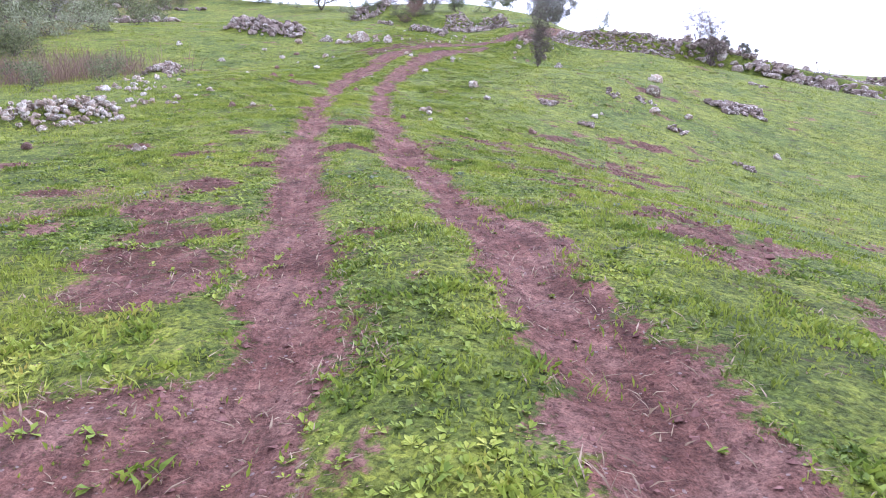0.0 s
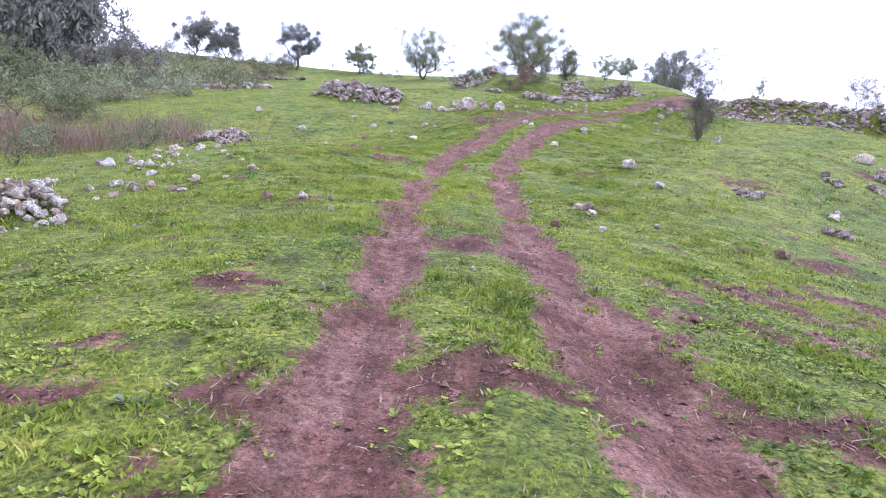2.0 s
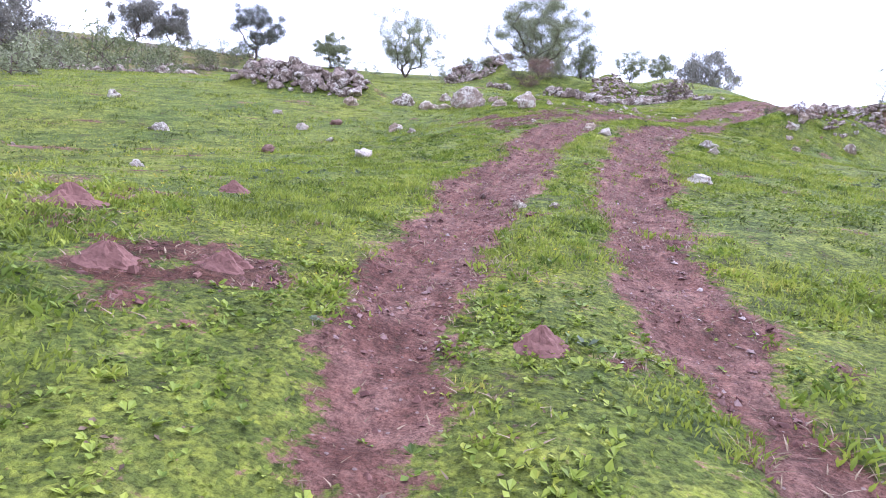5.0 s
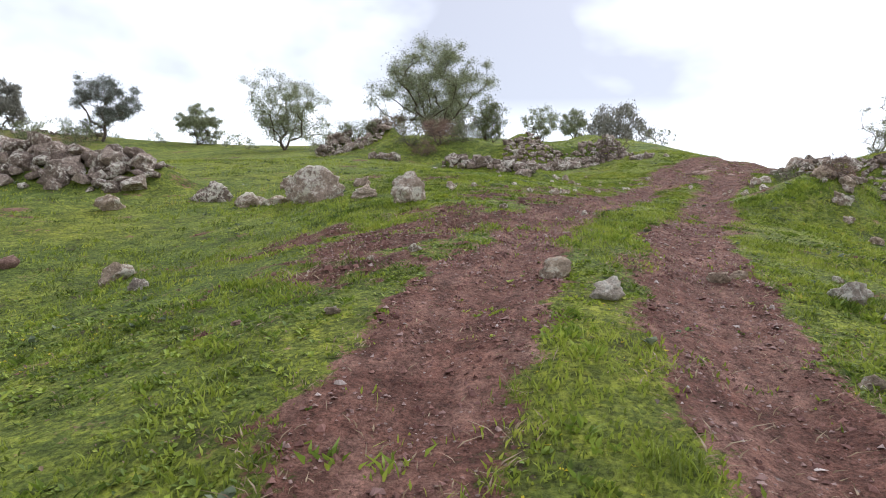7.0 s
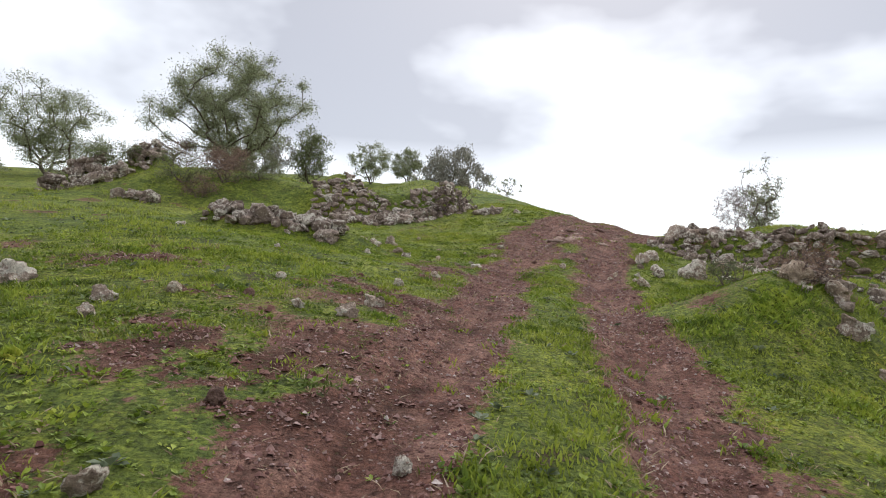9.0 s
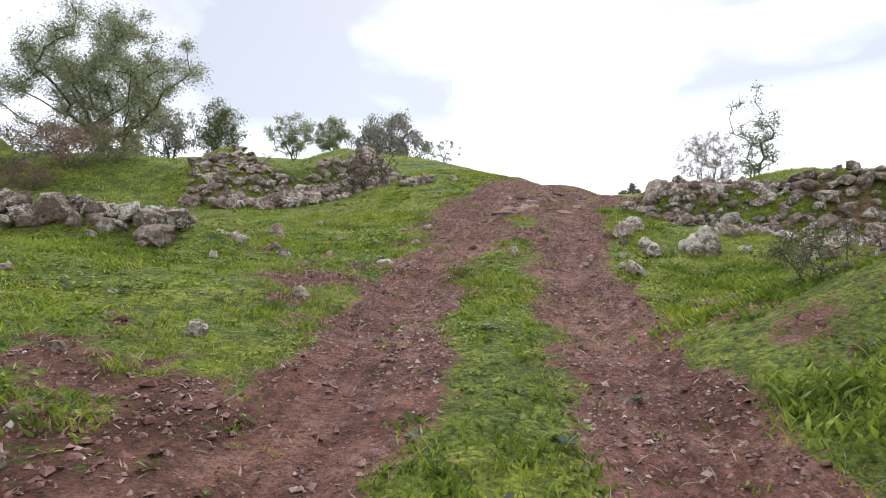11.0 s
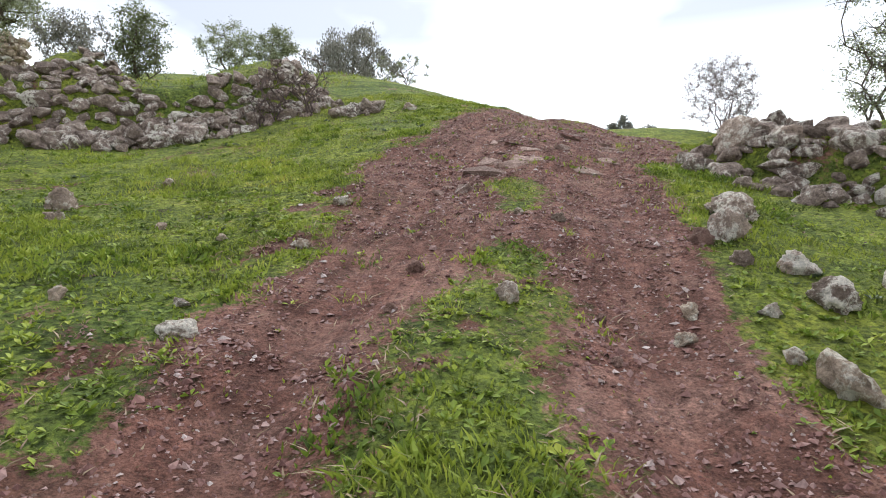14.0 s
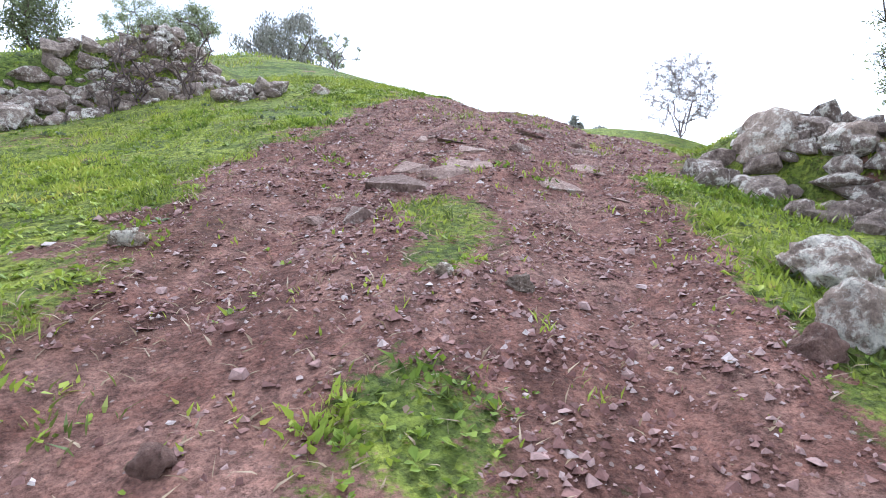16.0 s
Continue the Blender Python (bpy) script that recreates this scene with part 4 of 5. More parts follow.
heap("wall_fragment", [(-9.0, 57.4), (-7.6, 57.6), (-6.4, 57.2)], 0.5, 0.5, 0.36, "fragment of an old dry stone wall under bushes", 11, 70)
heap("wall_fragment", [(-6.2, 55.0), (-5.2, 54.4)], 0.4, 0.3, 0.34, "few fallen wall stones in the grass", 12, 22)
heap("wall_fragment", HEAPS[5][0], 0.5, 0.55, 0.30, "fragment of an old dry stone wall under bushes", 41, 80)
heap("wall_fragment", HEAPS[6][0], 0.5, 0.55, 0.30, "fragment of an old dry stone wall under bushes", 42, 80)

rock("boulder", -5.79, 41.05, 1.38, 0.75)
rock("boulder", -8.25, 42.20, 0.98, 0.65)
rock("rock", -7.30, 41.64, 0.86, 0.6)
rock("rock", -6.71, 41.56, 0.57, 0.6)
rock("boulder", -3.79, 38.36, 0.74, 0.95, 0.3)
rock("boulder", -4.61, 39.82, 0.63, 0.6)
rock("boulder", -6.97, 43.82, 0.55, 0.95)
rock("boulder", 6.65, 45.84, 0.66, 0.85)
rock("boulder", 5.91, 46.00, 0.34, 0.75)
rock("white", 7.36, 45.78, 0.23)
rock("rock", 3.75, 49.39, 0.21)
rock("rock", 3.18, 48.28, 0.18)
rock("boulder", 6.17, 46.46, 0.31, 0.6)
rock("boulder", 8.69, 49.37, 0.85, 0.6, 0.66)
rock("boulder", 8.81, 48.75, 0.6, 0.6, 0.66)
rock("boulder", 9.01, 48.27, 0.5, 0.6, 0.62)
rock("boulder", 1.2, 50.6, 0.34, 0.95)
rock("rock", 2.15, 51.6, 0.2)
rock("rock", 6.2, 54.6, 0.3)
rock("boulder", 11.9, 58.0, 0.7, 0.5)
rock("boulder", 12.5, 57.7, 0.5, 0.6)
rock("red", -5.64, 15.17, 0.32)
rock("rock", -5.17, 15.54, 0.25)
rock("red", -7.56, 16.40, 0.19)
rock("rock", -7.59, 15.71, 0.20)
rock("white", -9.74, 18.26, 0.32)
rock("white", -10.58, 18.10, 0.41)
rock("white", -11.87, 22.74, 0.34)
rock("red", -0.97, 15.79, 0.27)
rock("rock", -0.37, 17.88, 0.36)
rock("white", 1.12, 22.23, 0.18)
rock("white", 1.75, 22.42, 0.32)
rock("white", 6.27, 22.95, 0.22)
rock("boulder", -0.95, 28.85, 0.56, 0.45, 0.4)
rock("rock", -1.86, 11.68, 0.09)
rock("white", -12.31, 33.44, 0.52)
rock("rock", -0.24, 15.94, 0.21)
rock("rock", -0.33, 17.36, 0.27)
rock("rock", 0.85, 17.17, 0.16)
rock("rock", -4.26, 14.33, 0.15)
rock("rock", -4.67, 15.54, 0.16)
rock("rock", -7.33, 18.19, 0.29)
rock("rock", -1.46, 17.87, 0.14)
rock("white", -6.50, 30.45, 0.44)
rock("red", -8.80, 31.68, 0.30)
rock("red", -8.98, 36.60, 0.39)
rock("rock", -7.11, 35.85, 0.47)
rock("white", -6.51, 35.18, 0.32)
rock("white", -9.51, 35.41, 0.46)
rock("rock", -8.21, 33.87, 0.22)
rock("white", -11.23, 37.90, 0.34)
rock("rock", -9.82, 40.84, 0.62)
rock("white", -9.11, 27.75, 0.25)
rock("boulder", -16.18, 37.18, 0.48)
rock("white", 0.29, 33.56, 0.40)
rock("rock", -3.53, 26.00, 0.19)
rock("rock", -3.15, 25.95, 0.13)
rock("red", -3.96, 26.85, 0.11)
rock("white", -1.95, 33.00, 0.38)
rock("rock", -2.23, 33.61, 0.37)
rock("rock", -0.60, 34.09, 0.26)
rock("white", 0.31, 33.01, 0.31)
rock("rock", -0.82, 31.69, 0.16)
rock("rock", -3.99, 32.81, 0.15)
rock("rock", -3.49, 34.63, 0.16)
rock("rock", -3.91, 34.44, 0.11)
rock("red", -4.72, 32.93, 0.10)
rock("boulder", -4.06, 41.65, 0.47)
rock("boulder", -5.00, 42.47, 0.56)
rock("boulder", -3.04, 40.60, 0.25)
rock("boulder", -6.22, 44.87, 0.31)
rock("boulder", -1.07, 37.64, 0.16)
rock("rock", -2.31, 37.43, 0.21)
rock("red", -2.88, 37.87, 0.15)
rock("red", -1.92, 38.26, 0.17)
rock("white", -3.45, 47.89, 0.27)
rock("rock", -2.55, 41.09, 0.20)
rock("boulder", 1.08, 47.95, 0.32)
rock("boulder", 0.49, 48.54, 0.38)
rock("boulder", 0.13, 47.28, 0.22)
rock("boulder", 2.32, 46.95, 0.30, 0.45, 0.5)
rock("boulder", 6.28, 47.15, 0.42)
rock("rock", 5.13, 45.35, 0.35)
rock("boulder", 1.21, 50.11, 0.25)
rock("rock", 2.14, 49.35, 0.13)
rock("boulder", 4.11, 46.69, 0.20)
rock("red", 4.58, 46.44, 0.11)
rock("red", 4.33, 45.96, 0.10)
rock("red", 3.81, 47.43, 0.15)
rock("boulder", 5.31, 48.04, 0.16)
rock("boulder", 6.76, 47.59, 0.54, 0.6)
rock("boulder", 5.93, 46.69, 0.22)
rock("red", 5.98, 47.13, 0.23)
rock("white", 5.45, 46.03, 0.16)
rock("rock", 4.85, 46.06, 0.14)
rock("rock", 5.15, 45.62, 0.17)
rock("rock", 5.09, 46.29, 0.16)
rock("rock", 3.78, 49.36, 0.15)
rock("rock", 1.66, 47.54, 0.16)
rock("white", 2.32, 47.31, 0.12)
rock("rock", 2.61, 48.72, 0.11)
rock("red", 3.44, 46.85, 0.10)
rock("rock", 5.02, 48.23, 0.11)
rock("rock", 9.90, 28.46, 0.92)
rock("rock", 9.04, 25.13, 0.58)
rock("rock", 10.65, 25.62, 0.53)
rock("white", 5.82, 22.09, 0.39)
rock("rock", 1.25, 25.03, 0.60)
rock("white", 1.68, 22.32, 0.40)
rock("rock", -0.55, 17.80, 0.29)
rock("red", 2.83, 16.68, 0.32)
rock("boulder", -5.06, 8.83, 0.21)
rock("red", -7.17, 8.86, 0.26)
rock("rock", 11.47, 33.55, 0.94)
rock("white", 13.33, 22.86, 0.43)
rock("boulder", -5.12, 8.71, 0.25)
rock("red", -1.90, 41.19, 0.17)
rock("rock", -1.43, 40.84, 0.18)
rock("boulder", -1.01, 40.57, 0.26)
rock("boulder", -0.64, 41.36, 0.32)
rock("boulder", -3.03, 40.08, 0.20)
rock("rock", -1.59, 42.34, 0.16)
rock("rock", 0.06, 43.56, 0.22)
rock("rock", 0.95, 45.02, 0.20)
rock("boulder", -0.68, 42.90, 0.18)
rock("white", 6.74, 37.34, 0.71, 0.9)
rock("rock", 6.86, 44.16, 0.68)
rock("rock", 4.75, 41.30, 0.57)
rock("rock", 5.08, 40.99, 0.48)
rock("red", 5.89, 42.09, 0.40)
rock("boulder", 4.53, 40.30, 0.57)
rock("rock", 5.68, 41.91, 0.36)
rock("boulder", 4.26, 39.70, 0.30)
rock("white", -1.62, 45.39, 0.17)
rock("rock", 0.25, 48.81, 0.24)
rock("rock", 1.00, 48.45, 0.30)
rock("rock", 8.04, 46.74, 0.42)
rock("boulder", 6.24, 40.14, 0.51)
rock("rock", 4.16, 38.83, 0.30)
rock("rock", -0.38, 34.18, 0.18)
rock("rock", 0.74, 34.47, 0.16)
# flat bedrock ledges across the track
for _ in range(42):
    t = dice.random()
    ly = 49.2 + 2.1 * t
    lx = float(track(np.array([ly]))[0]) + dice.uniform(-1.0, 1.4)
    ledge(lx, ly, dice.uniform(0.2, 0.45) if dice.random() < 0.75 else dice.uniform(0.45, 0.68), dice.uniform(-35, 60))
molehill(-5.17, 22.63, 0.28)
molehill(-5.71, 22.32, 0.30)
molehill(-6.72, 23.31, 0.34)
molehill(-6.54, 25.55, 0.32)
molehill(-3.30, 22.35, 0.28)


# ---------------------------------------------------------------- trees
def tubes(segments, sides=5):
    """Tapered limbs from (start, bend, end, r0, r1), as vertices and quads."""
    v, f = [], []
    for p0, p1, p2, r0, r1 in segments:
        o = len(v)
        for n, t in enumerate((0.0, 0.5, 1.0)):
            c = p0 * (1 - t) ** 2 + p1 * 2 * t * (1 - t) + p2 * t * t
            d = ((p1 - p0) * (1 - t) + (p2 - p1) * t).normalized()
            a = d.orthogonal().normalized()
            b = d.cross(a)
            r = r0 + (r1 - r0) * t
            for j in range(sides):
                w = 2 * math.pi * j / sides
                v.append(c + (a * math.cos(w) + b * math.sin(w)) * r)
        for n in range(2):
            for j in range(sides):
                f.append((o + n * sides + j, o + n * sides + (j + 1) % sides, o + (n + 1) * sides + (j + 1) % sides, o + (n + 1) * sides + j))
    return v, f


def tree(name, x, y, tall, width, seed, leaf, bark, label, clumps=70, leaves=9000, leaf_size=0.08, stems=1, low=0.2, puff=0.30, droop=0.0,
         lean=(0.0, 0.0), thick=0.010, lobes=5, twigs=3, vase=0.0, z=None, rise=0.9, category="tree"):
    """A tree: stems with limbs that reach out to leafy clumps within an uneven crown; trunk and crown are its two parts."""
    rng = random.Random(seed)
    base = Vector((x, y, (ground_z(x, y) if z is None else z) - 0.06))
    holder = new(name)
    holder.location = base
    tagged(holder, label, category)
    # the crown's outline: a squashed ball with lobes
    bumps = [(Vector((rng.gauss(0, 1), rng.gauss(0, 1), rng.gauss(0.2, 0.8))).normalized(), rng.uniform(-0.30, 0.32)) for _ in range(lobes * 2)]
    mid_z, half_z, half_w = tall * (low + 1) / 2, tall * (1 - low) / 2, width / 2

    def inside():
        while True:
            d = Vector((rng.gauss(0, 1), rng.gauss(0, 1), rng.gauss(0, 1))).normalized()
            r = rng.random() ** 0.38
            reach = 1 + sum(k * max(0, d.dot(b)) ** 6 for b, k in bumps)
            p = d * r * reach
            if vase:
                shrink = 1 - vase * max(0, min(1, 0.5 - p.z * 0.5))
                p.x, p.y = p.x * shrink, p.y * shrink
            q = Vector((p.x * half_w, p.y * half_w, mid_z + p.z * half_z))
            if 0.05 * tall < q.z < tall * 1.08:
                return q + Vector((lean[0], lean[1], 0)) * q.z
    nodes, parents = [], []
    for s in range(stems):
        a = 6.283 * s / stems + rng.uniform(-0.5, 0.5)
        out = Vector((math.cos(a), math.sin(a), 0)) * (0.0 if stems == 1 else width * 0.16)
        prev = -1
        for i in range(6):
            h = tall * (0.02 + (low + 0.32) * i / 5)
            w = Vector((rng.gauss(0, 0.02), rng.gauss(0, 0.02), 0)) * tall * (i > 0)
            nodes.append(out * (i / 5) ** 0.8 + Vector((lean[0] * h, lean[1] * h, h)) + w)
            parents.append(prev)
            prev = len(nodes) - 1
    goals = sorted((inside() for _ in range(clumps)), key=lambda q: (q - Vector((0, 0, tall * low))).length)
    ends = []
    for q in goals:
        near = min(range(len(nodes)), key=lambda i: (nodes[i] - q).length + rise * max(0, nodes[i].z - q.z + 0.3 * math.hypot(nodes[i].x - q.x, nodes[i].y - q.y)))
        p = nodes[near]
        m = p.lerp(q, 0.5) + Vector((rng.gauss(0, 0.05), rng.gauss(0, 0.05), rng.uniform(0, 0.08))) * (q - p).length
        nodes.append(m)
        parents.append(near)
        nodes.append(q)
        parents.append(len(nodes) - 2)
        ends.append(len(nodes) - 1)
    load = [0.0] * len(nodes)
    for e in ends:
        i = e
        while i >= 0:
            load[i] += 1
            i = parents[i]
    rad = [thick * tall * math.sqrt(max(l, 0.6) / clumps) * 2.2 + 0.003 for l in load]
    segs = []
    for i, p in enumerate(parents):
        if p >= 0:
            a, b = nodes[p], nodes[i]
            segs.append((a, a.lerp(b, 0.5) + Vector((rng.gauss(0, 0.04), rng.gauss(0, 0.04), 0.02)) * (b - a).length, b, min(rad[p], rad[i] * 1.35), rad[i]))
    for e in ends:
        for _ in range(twigs):
            d = Vector((rng.gauss(0, 1), rng.gauss(0, 1), rng.gauss(0.35 - droop, 0.6))).normalized() * puff * tall * 0.2 * rng.uniform(0.6, 1.5)
            a = nodes[e]
            segs.append((a, a + d * 0.5 + Vector((0, 0, 0.1 * d.length)), a + d, 0.0045 + 0.0006 * tall, 0.002))
    v, f = tubes(segs, 3 if clumps < 30 or twigs > 7 else 5)
    mesh_object("trunk", np.array([tuple(p) for p in v]), np.array(f), bark, True, holder)
    if leaves:
        r = np.random.RandomState(seed)
        c0 = np.array([tuple(nodes[e]) for e in ends])
        pick = r.randint(0, len(c0), leaves)
        spread = puff * tall * 0.2 * r.uniform(0.7, 1.3, len(c0))
        c = c0[pick] + r.normal(0, 0.5, (leaves, 3)) * spread[pick][:, None] * np.array([1, 1, 0.8])
        c[:, 2] -= np.abs(r.normal(0, 1, leaves)) * droop * puff * tall * 0.22
        c[:, 2] = np.maximum(c[:, 2], 0.05)
        a = r.normal(0, 1, (leaves, 3))
        a[:, 2] -= droop * 2.5
        a /= np.linalg.norm(a, axis=1)[:, None]
        b = np.cross(a, r.normal(0, 1, (leaves, 3)))
        b /= np.linalg.norm(b, axis=1)[:, None]
        s = leaf_size * r.uniform(0.6, 1.3, leaves)[:, None]
        q = np.stack([c - a * s, c + b * s * 0.34, c + a * s, c - b * s * 0.34], 1).reshape(-1, 3)
        i = np.arange(leaves)[:, None] * 4
        mesh_object("crown", q, i + [0, 1, 2, 3], leaf, False, holder)
    return holder


tree("olive_tree", -3.7, 65.3, 6.0, 6.8, 11, OLIVE, BARK, "broad grey-green olive tree above the terrace wall", 190, 66000, 0.050, 3, 0.18, 0.38, twigs=6, thick=0.012, lobes=8)
tree("olive_tree", -16.6, 82.0, 6.4, 6.8, 12, OLIVE, BARK, "grey-green spreading olive tree on the terrace", 150, 36000, 0.064, 3, 0.09, 0.42, thick=0.012, lobes=8)
tree("small_tree", -26.4, 88.0, 3.8, 4.4, 13, OLIVE, BARK, "small rounded tree beyond the stone heap", 80, 15000, 0.085, 3, 0.04, 0.5)
tree("pine_tree", -34.3, 86.0, 6.2, 6.4, 14, PINE, BARK, "dark umbrella pine on the far slope", 100, 18000, 0.085, 1, 0.16, 0.42, lobes=6)
tree("eucalyptus_tree", 13.0, 87.5, 5.6, 6.6, 15, DUSKY, BARK, "drooping dusky eucalyptus on the ridge", 110, 19000, 0.115, 4, 0.15, 0.42, droop=0.8, lobes=5)
tree("shrub", 5.0, 33.6, 3.7, 1.9, 16, PALEGREEN, PALETWIG, "upright twiggy shrub with few leaves", 250, 4200, 0.026, 9, 0.05, 0.42, thick=0.006, twigs=9, vase=0.6, category="shrub")
tree("slender_tree", 11.8, 49.9, 2.7, 1.0, 17, OLIVE, BARK, "thin leaning young tree on the terrace", 55, 3600, 0.030, 2, 0.2, 0.36, lean=(0.12, 0.0), thick=0.0050, twigs=6, rise=2.5)
tree("bare_tree", 25.6, 66.4, 3.9, 3.7, 18, BUD, PALETWIG, "nearly bare rounded tree behind the wall", 260, 13000, 0.035, 4, 0.08, 0.4, thick=0.008, twigs=9)
tree("small_tree", 4.4, 76.5, 2.9, 2.9, 19, PALEGREEN, BARK, "small pale green tree on the ridge", 80, 6500, 0.06, 4, 0.06, 0.5)
tree("small_tree", 6.4, 74.0, 2.4, 2.0, 20, OLIVE, BARK, "small dark green tree on the ridge", 70, 7000, 0.06, 3, 0.06, 0.5)
tree("small_tree", -2.3, 76.0, 3.5, 3.0, 23, DUSKY, BARK, "thin dusky tree behind the terrace", 70, 5200, 0.08, 3, 0.2, 0.5, droop=0.4)
tree("small_tree", 0.4, 77.0, 4.0, 2.6, 63, SCRUB, BARK, "rounded dusky green tree behind the terrace", 80, 7000, 0.08, 2, 0.06, 0.55)
tree("tall_tree", -44.5, 54.0, 14.5, 9.5, 21, DUSKY, BARK, "tall dark eucalyptus at the edge of the field", 130, 20000, 0.32, 4, 0.02, 0.46, droop=0.5, lobes=9)
tree("tall_tree", -48.5, 62.0, 11.0, 11.0, 51, DUSKY, BARK, "dusky broad tree at the edge of the field", 80, 10000, 0.26, 4, 0.03, 0.46, droop=0.4, lobes=8)
tree("small_tree", -38.0, 58.0, 4.6, 5.4, 52, DUSKY, BARK, "dusky rounded tree at the field's edge", 60, 8000, 0.11, 3, 0.04, 0.6)
tree("small_tree", -34.0, 40.0, 3.4, 4.2, 53, SCRUB, BARK, "green rounded tree beyond the reeds", 60, 8000, 0.085, 3, 0.04, 0.6)
tree("eucalyptus_tree", -50.4, 89.0, 6.6, 6.2, 22, DUSKY, BARK, "dusky eucalyptus on the far hillside", 60, 15000, 0.12, 3, 0.05, 0.46, droop=0.4)
tree("eucalyptus_tree", -46.1, 89.5, 4.8, 4.6, 24, DUSKY, BARK, "dusky eucalyptus on the far hillside", 50, 12000, 0.12, 2, 0.05, 0.46, droop=0.4)
tree("bush", 5.6, 42.3, 0.55, 0.9, 61, DRY, TWIG, "small dry brown bush on the bank", 20, 1200, 0.022, 4, 0.03, 1.2, twigs=5, category="bush")
tree("bush", 4.6, 42.4, 0.5, 0.8, 62, SCRUB, TWIG, "small dark green bush on the bank", 20, 1200, 0.022, 4, 0.03, 1.2, twigs=5, category="bush")
tree("small_tree", 37.4, 90.0, 4.0, 3.2, 25, DUSKY, BARK, "dark round tree beyond the crest", 40, 6000, 0.12, 2, 0.1, 0.4)
tree("small_tree", 41.2, 90.0, 3.5, 4.2, 26, DUSKY, BARK, "dark round tree beyond the crest", 40, 6000, 0.12, 2, 0.1, 0.4)
tree("bare_shrub", 25.6, 42.6, 2.3, 2.0, 54, OLIVE, TWIG, "bare purplish shrub by the field wall", 70, 400, 0.04, 6, 0.06, 0.36, thick=0.006, twigs=9, vase=0.4, category="shrub")
tree("bare_shrub", 18.0, 42.6, 3.7, 2.7, 27, OLIVE, TWIG, "bare purplish shrub below the field wall", 170, 900, 0.04, 8, 0.03, 0.36, thick=0.006, twigs=9, vase=0.5, category="shrub")
tree("bare_shrub", 4.55, 55.55, 1.15, 1.0, 28, DRY, TWIG, "small reddish dry bush at the wall", 30, 160, 0.02, 5, 0.08, 0.5, twigs=6, category="shrub")
tree("bare_shrub", 8.5, 61.5, 1.1, 1.5, 29, PALEGREEN, TWIG, "low twiggy bush on the ridge", 24, 600, 0.04, 4, 0.06, 0.4, twigs=6, category="shrub")
tree("bush", -6.2, 64.4, 2.2, 3.2, 30, DRY, TWIG, "dry reddish undergrowth below the olive tree", 40, 5200, 0.036, 5, 0.03, 1.3, twigs=5, category="bush")
tree("bush", -8.2, 65.8, 1.7, 2.8, 33, SCRUB, TWIG, "green undergrowth beside the olive tree", 30, 5200, 0.036, 5, 0.03, 1.3, twigs=4, category="bush")

tree("bush", -7.6, 60.0, 1.2, 2.4, 34, SCRUB, TWIG, "green undergrowth on the terrace bank", 30, 5200, 0.036, 5, 0.03, 1.3, twigs=4, category="bush")
tree("bush", -3.4, 60.4, 1.0, 2.2, 35, DRY, TWIG, "dry reddish undergrowth on the terrace bank", 30, 4400, 0.036, 5, 0.03, 1.3, twigs=4, category="bush")
tree("bush", -9.5, 62.5, 1.6, 2.4, 36, OLIVE, TWIG, "grey-green undergrowth on the terrace bank", 30, 5200, 0.036, 5, 0.03, 1.3, twigs=4, category="bush")
tree("bush", 3.6, 55.2, 0.9, 0.6, 37, DRY, TWIG, "dry reddish bush on the fallen wall", 16, 200, 0.018, 4, 0.03, 1.3, twigs=5, category="bush")
tree("bush", 3.9, 55.5, 1.1, 0.7, 38, DRY, TWIG, "dry reddish bush on the fallen wall", 18, 240, 0.018, 4, 0.03, 1.3, twigs=5, category="bush")
tree("bush", -3.4, 56.5, 1.15, 1.7, 64, DRY, TWIG, "dark dry thicket below the olive tree", 34, 4200, 0.028, 5, 0.03, 1.3, twigs=6, category="bush")
tree("bush", -2.3, 56.9, 0.95, 1.5, 65, SCRUB, TWIG, "dark green thicket below the olive tree", 30, 4200, 0.028, 5, 0.03, 1.3, twigs=5, category="bush")
tree("bush", -4.7, 56.4, 1.1, 1.6, 66, SCRUB, TWIG, "dark green thicket below the olive tree", 30, 4200, 0.028, 5, 0.03, 1.3, twigs=5, category="bush")
tree("bush", -4.0, 55.6, 0.7, 1.1, 67, DRY, TWIG, "dry reddish bush at the foot of the bank", 24, 2400, 0.024, 4, 0.03, 1.3, twigs=5, category="bush")
tree("bush", 5.0, 41.3, 0.6, 0.9, 68, DRY, TWIG, "reddish dry bush on the grassy mound", 24, 900, 0.022, 4, 0.03, 1.2, twigs=6, category="bush")
tree("bush", -17.0, 18.2, 1.4, 2.6, 39, SCRUB, TWIG, "dark green bush at the edge of the reeds", 34, 3600, 0.05, 5, 0.03, 1.2, twigs=3, category="bush")
tree("bush", -20.0, 21.0, 2.0, 3.4, 40, SCRUB, TWIG, "dark green bush at the edge of the reeds", 40, 4600, 0.06, 5, 0.03, 1.2, twigs=3, category="bush")
tree("bush", -22.0, 31.0, 1.5, 2.6, 41, SCRUB, TWIG, "dull green bush behind the reeds", 40, 4600, 0.06, 5, 0.03, 1.2, twigs=3, category="bush")

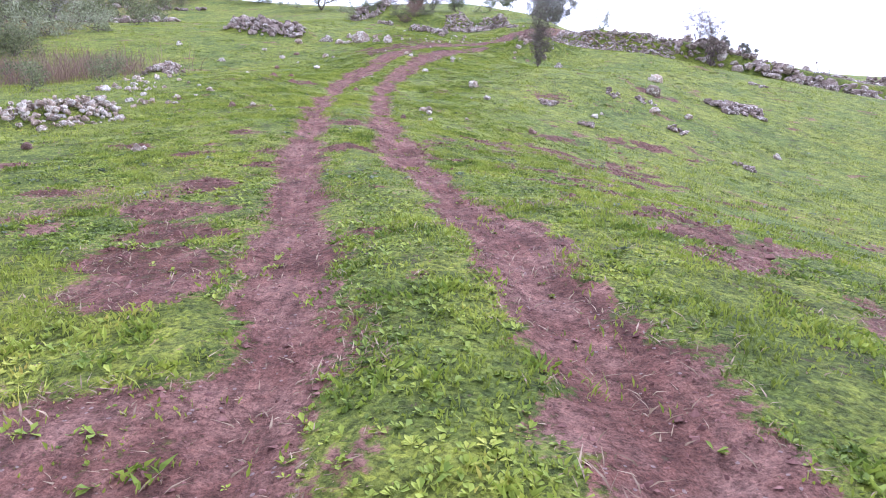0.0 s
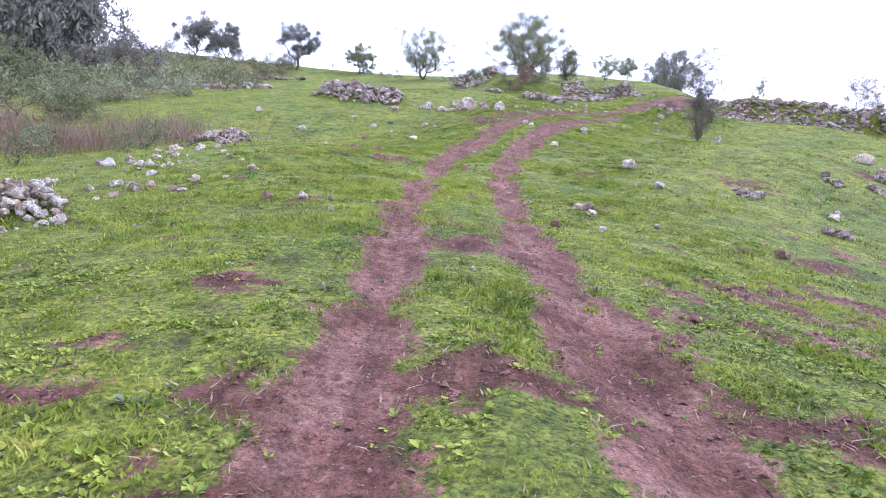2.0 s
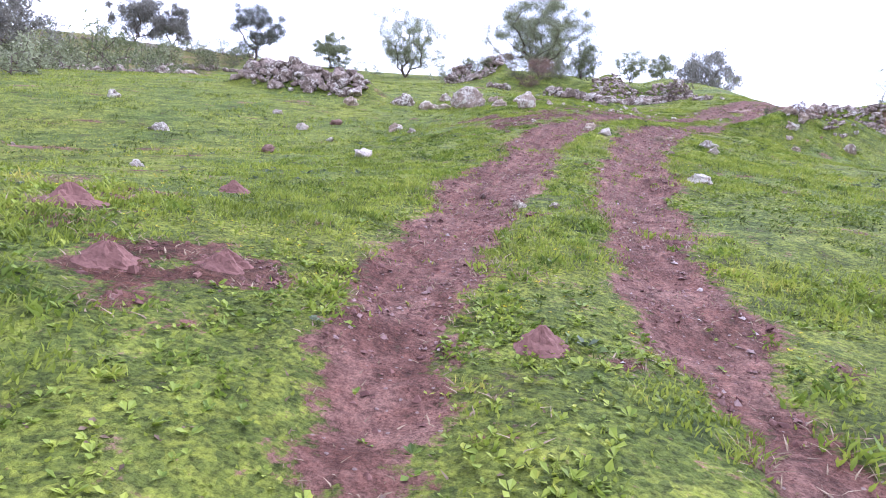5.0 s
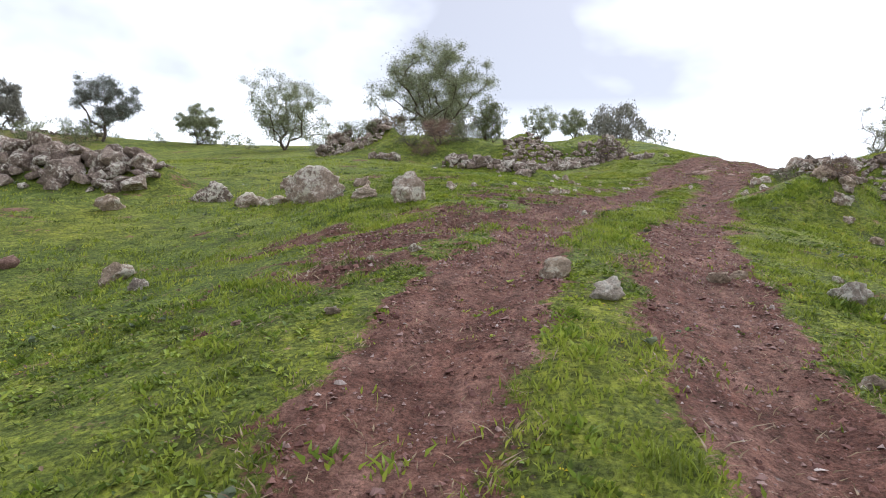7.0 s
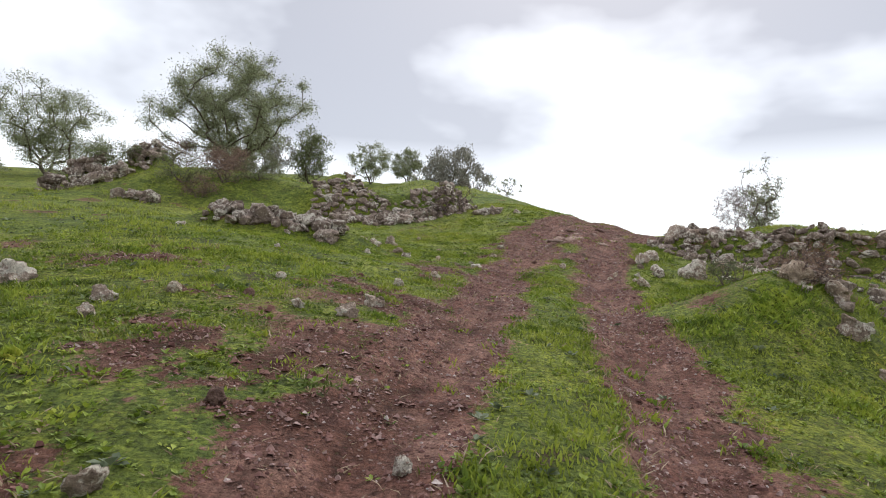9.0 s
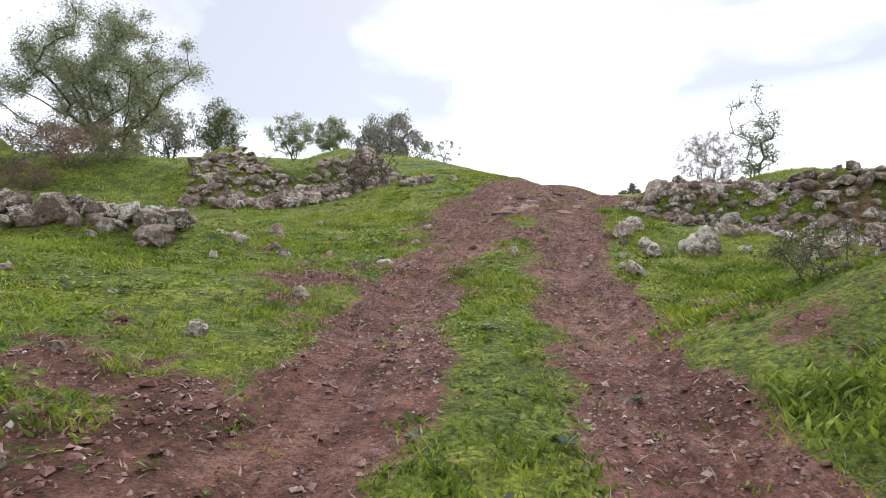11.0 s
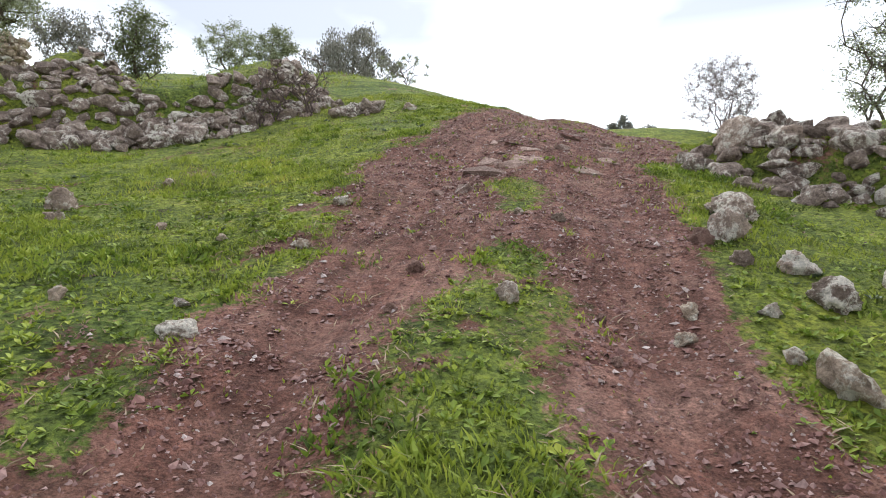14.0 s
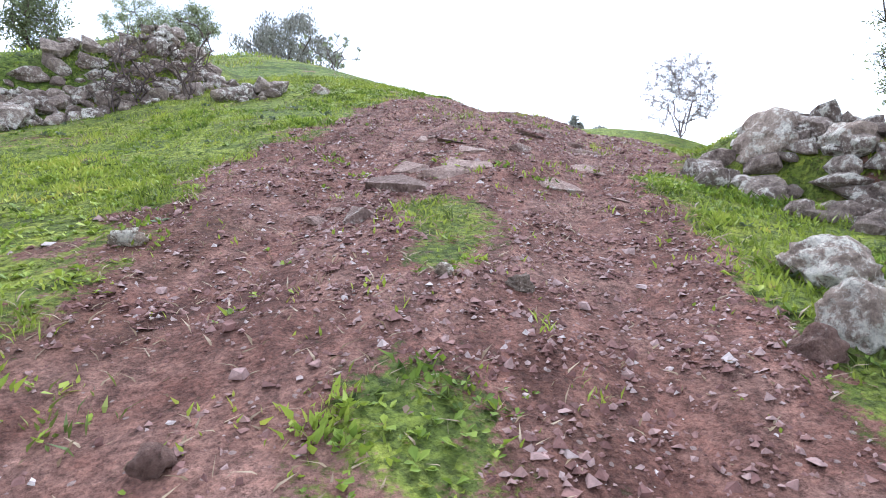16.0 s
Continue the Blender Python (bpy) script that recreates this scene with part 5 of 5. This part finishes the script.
# scrub over the far hillside
scrub = [tree("scrub_bush", -24.0, 30.0, 1.9, 2.4, 31, SCRUB, TWIG, "rounded green scrub bush on the far slope", 9, 400, 0.115, 2, 0.03, 1.3, twigs=0, category="bush"),
         tree("scrub_bush", -33.0, 46.0, 1.6, 2.6, 32, OLIVE, TWIG, "rounded green scrub bush on the far slope", 9, 400, 0.115, 2, 0.03, 1.3, twigs=0, category="bush")]
for ob in scrub:
    tagged(ob, group="scrub bushes on the far slope")
bush_dice = random.Random(5)
for n in range(150):
    by = 34 + 80 * bush_dice.random() ** 1.2
    bx = -22 - 0.22 * (by - 30) - 48 * bush_dice.random() ** 1.4
    k = bush_dice.uniform(0.45, 1.15)
    copy_thing(scrub[n % 2], Matrix.Translation((bx, by, ground_z(bx, by) - 0.06)) @ Matrix.Rotation(bush_dice.uniform(0, 6.28), 4, "Z") @ Matrix.Scale(k, 4))
for n in range(90):
    by = bush_dice.uniform(36, 92)
    bx = -21 - 0.32 * (by - 40) - 30 * bush_dice.random() ** 1.3
    k = bush_dice.uniform(0.45, 1.2)
    copy_thing(scrub[n % 2], Matrix.Translation((bx, by, ground_z(bx, by) - 0.06)) @ Matrix.Rotation(bush_dice.uniform(0, 6.28), 4, "Z") @ Matrix.Scale(k, 4))
for n in range(12):
    bx, by = bush_dice.uniform(-22, -12), bush_dice.uniform(18, 30)
    k = bush_dice.uniform(0.3, 0.55)
    copy_thing(scrub[0], Matrix.Translation((bx, by, ground_z(bx, by) - 0.06)) @ Matrix.Rotation(bush_dice.uniform(0, 6.28), 4, "Z") @ Matrix.Scale(k, 4))
# low scrub along the skyline between the trees
for bx, by, k in ((-12.6, 80.5, 0.8), (-10.6, 79.0, 0.65), (-20.4, 84.0, 0.8), (-22.4, 86.0, 0.9), (-30.0, 87.5, 0.8), (-13.6, 78.5, 0.55), (3.0, 77.5, 0.5), (8.8, 80.0, 0.55), (15.6, 85.0, 0.5), (-7.4, 66.5, 0.6)):
    copy_thing(scrub[1], Matrix.Translation((bx, by, ground_z(bx, by) - 0.06)) @ Matrix.Rotation(bush_dice.uniform(0, 6.28), 4, "Z") @ Matrix.Scale(k, 4))
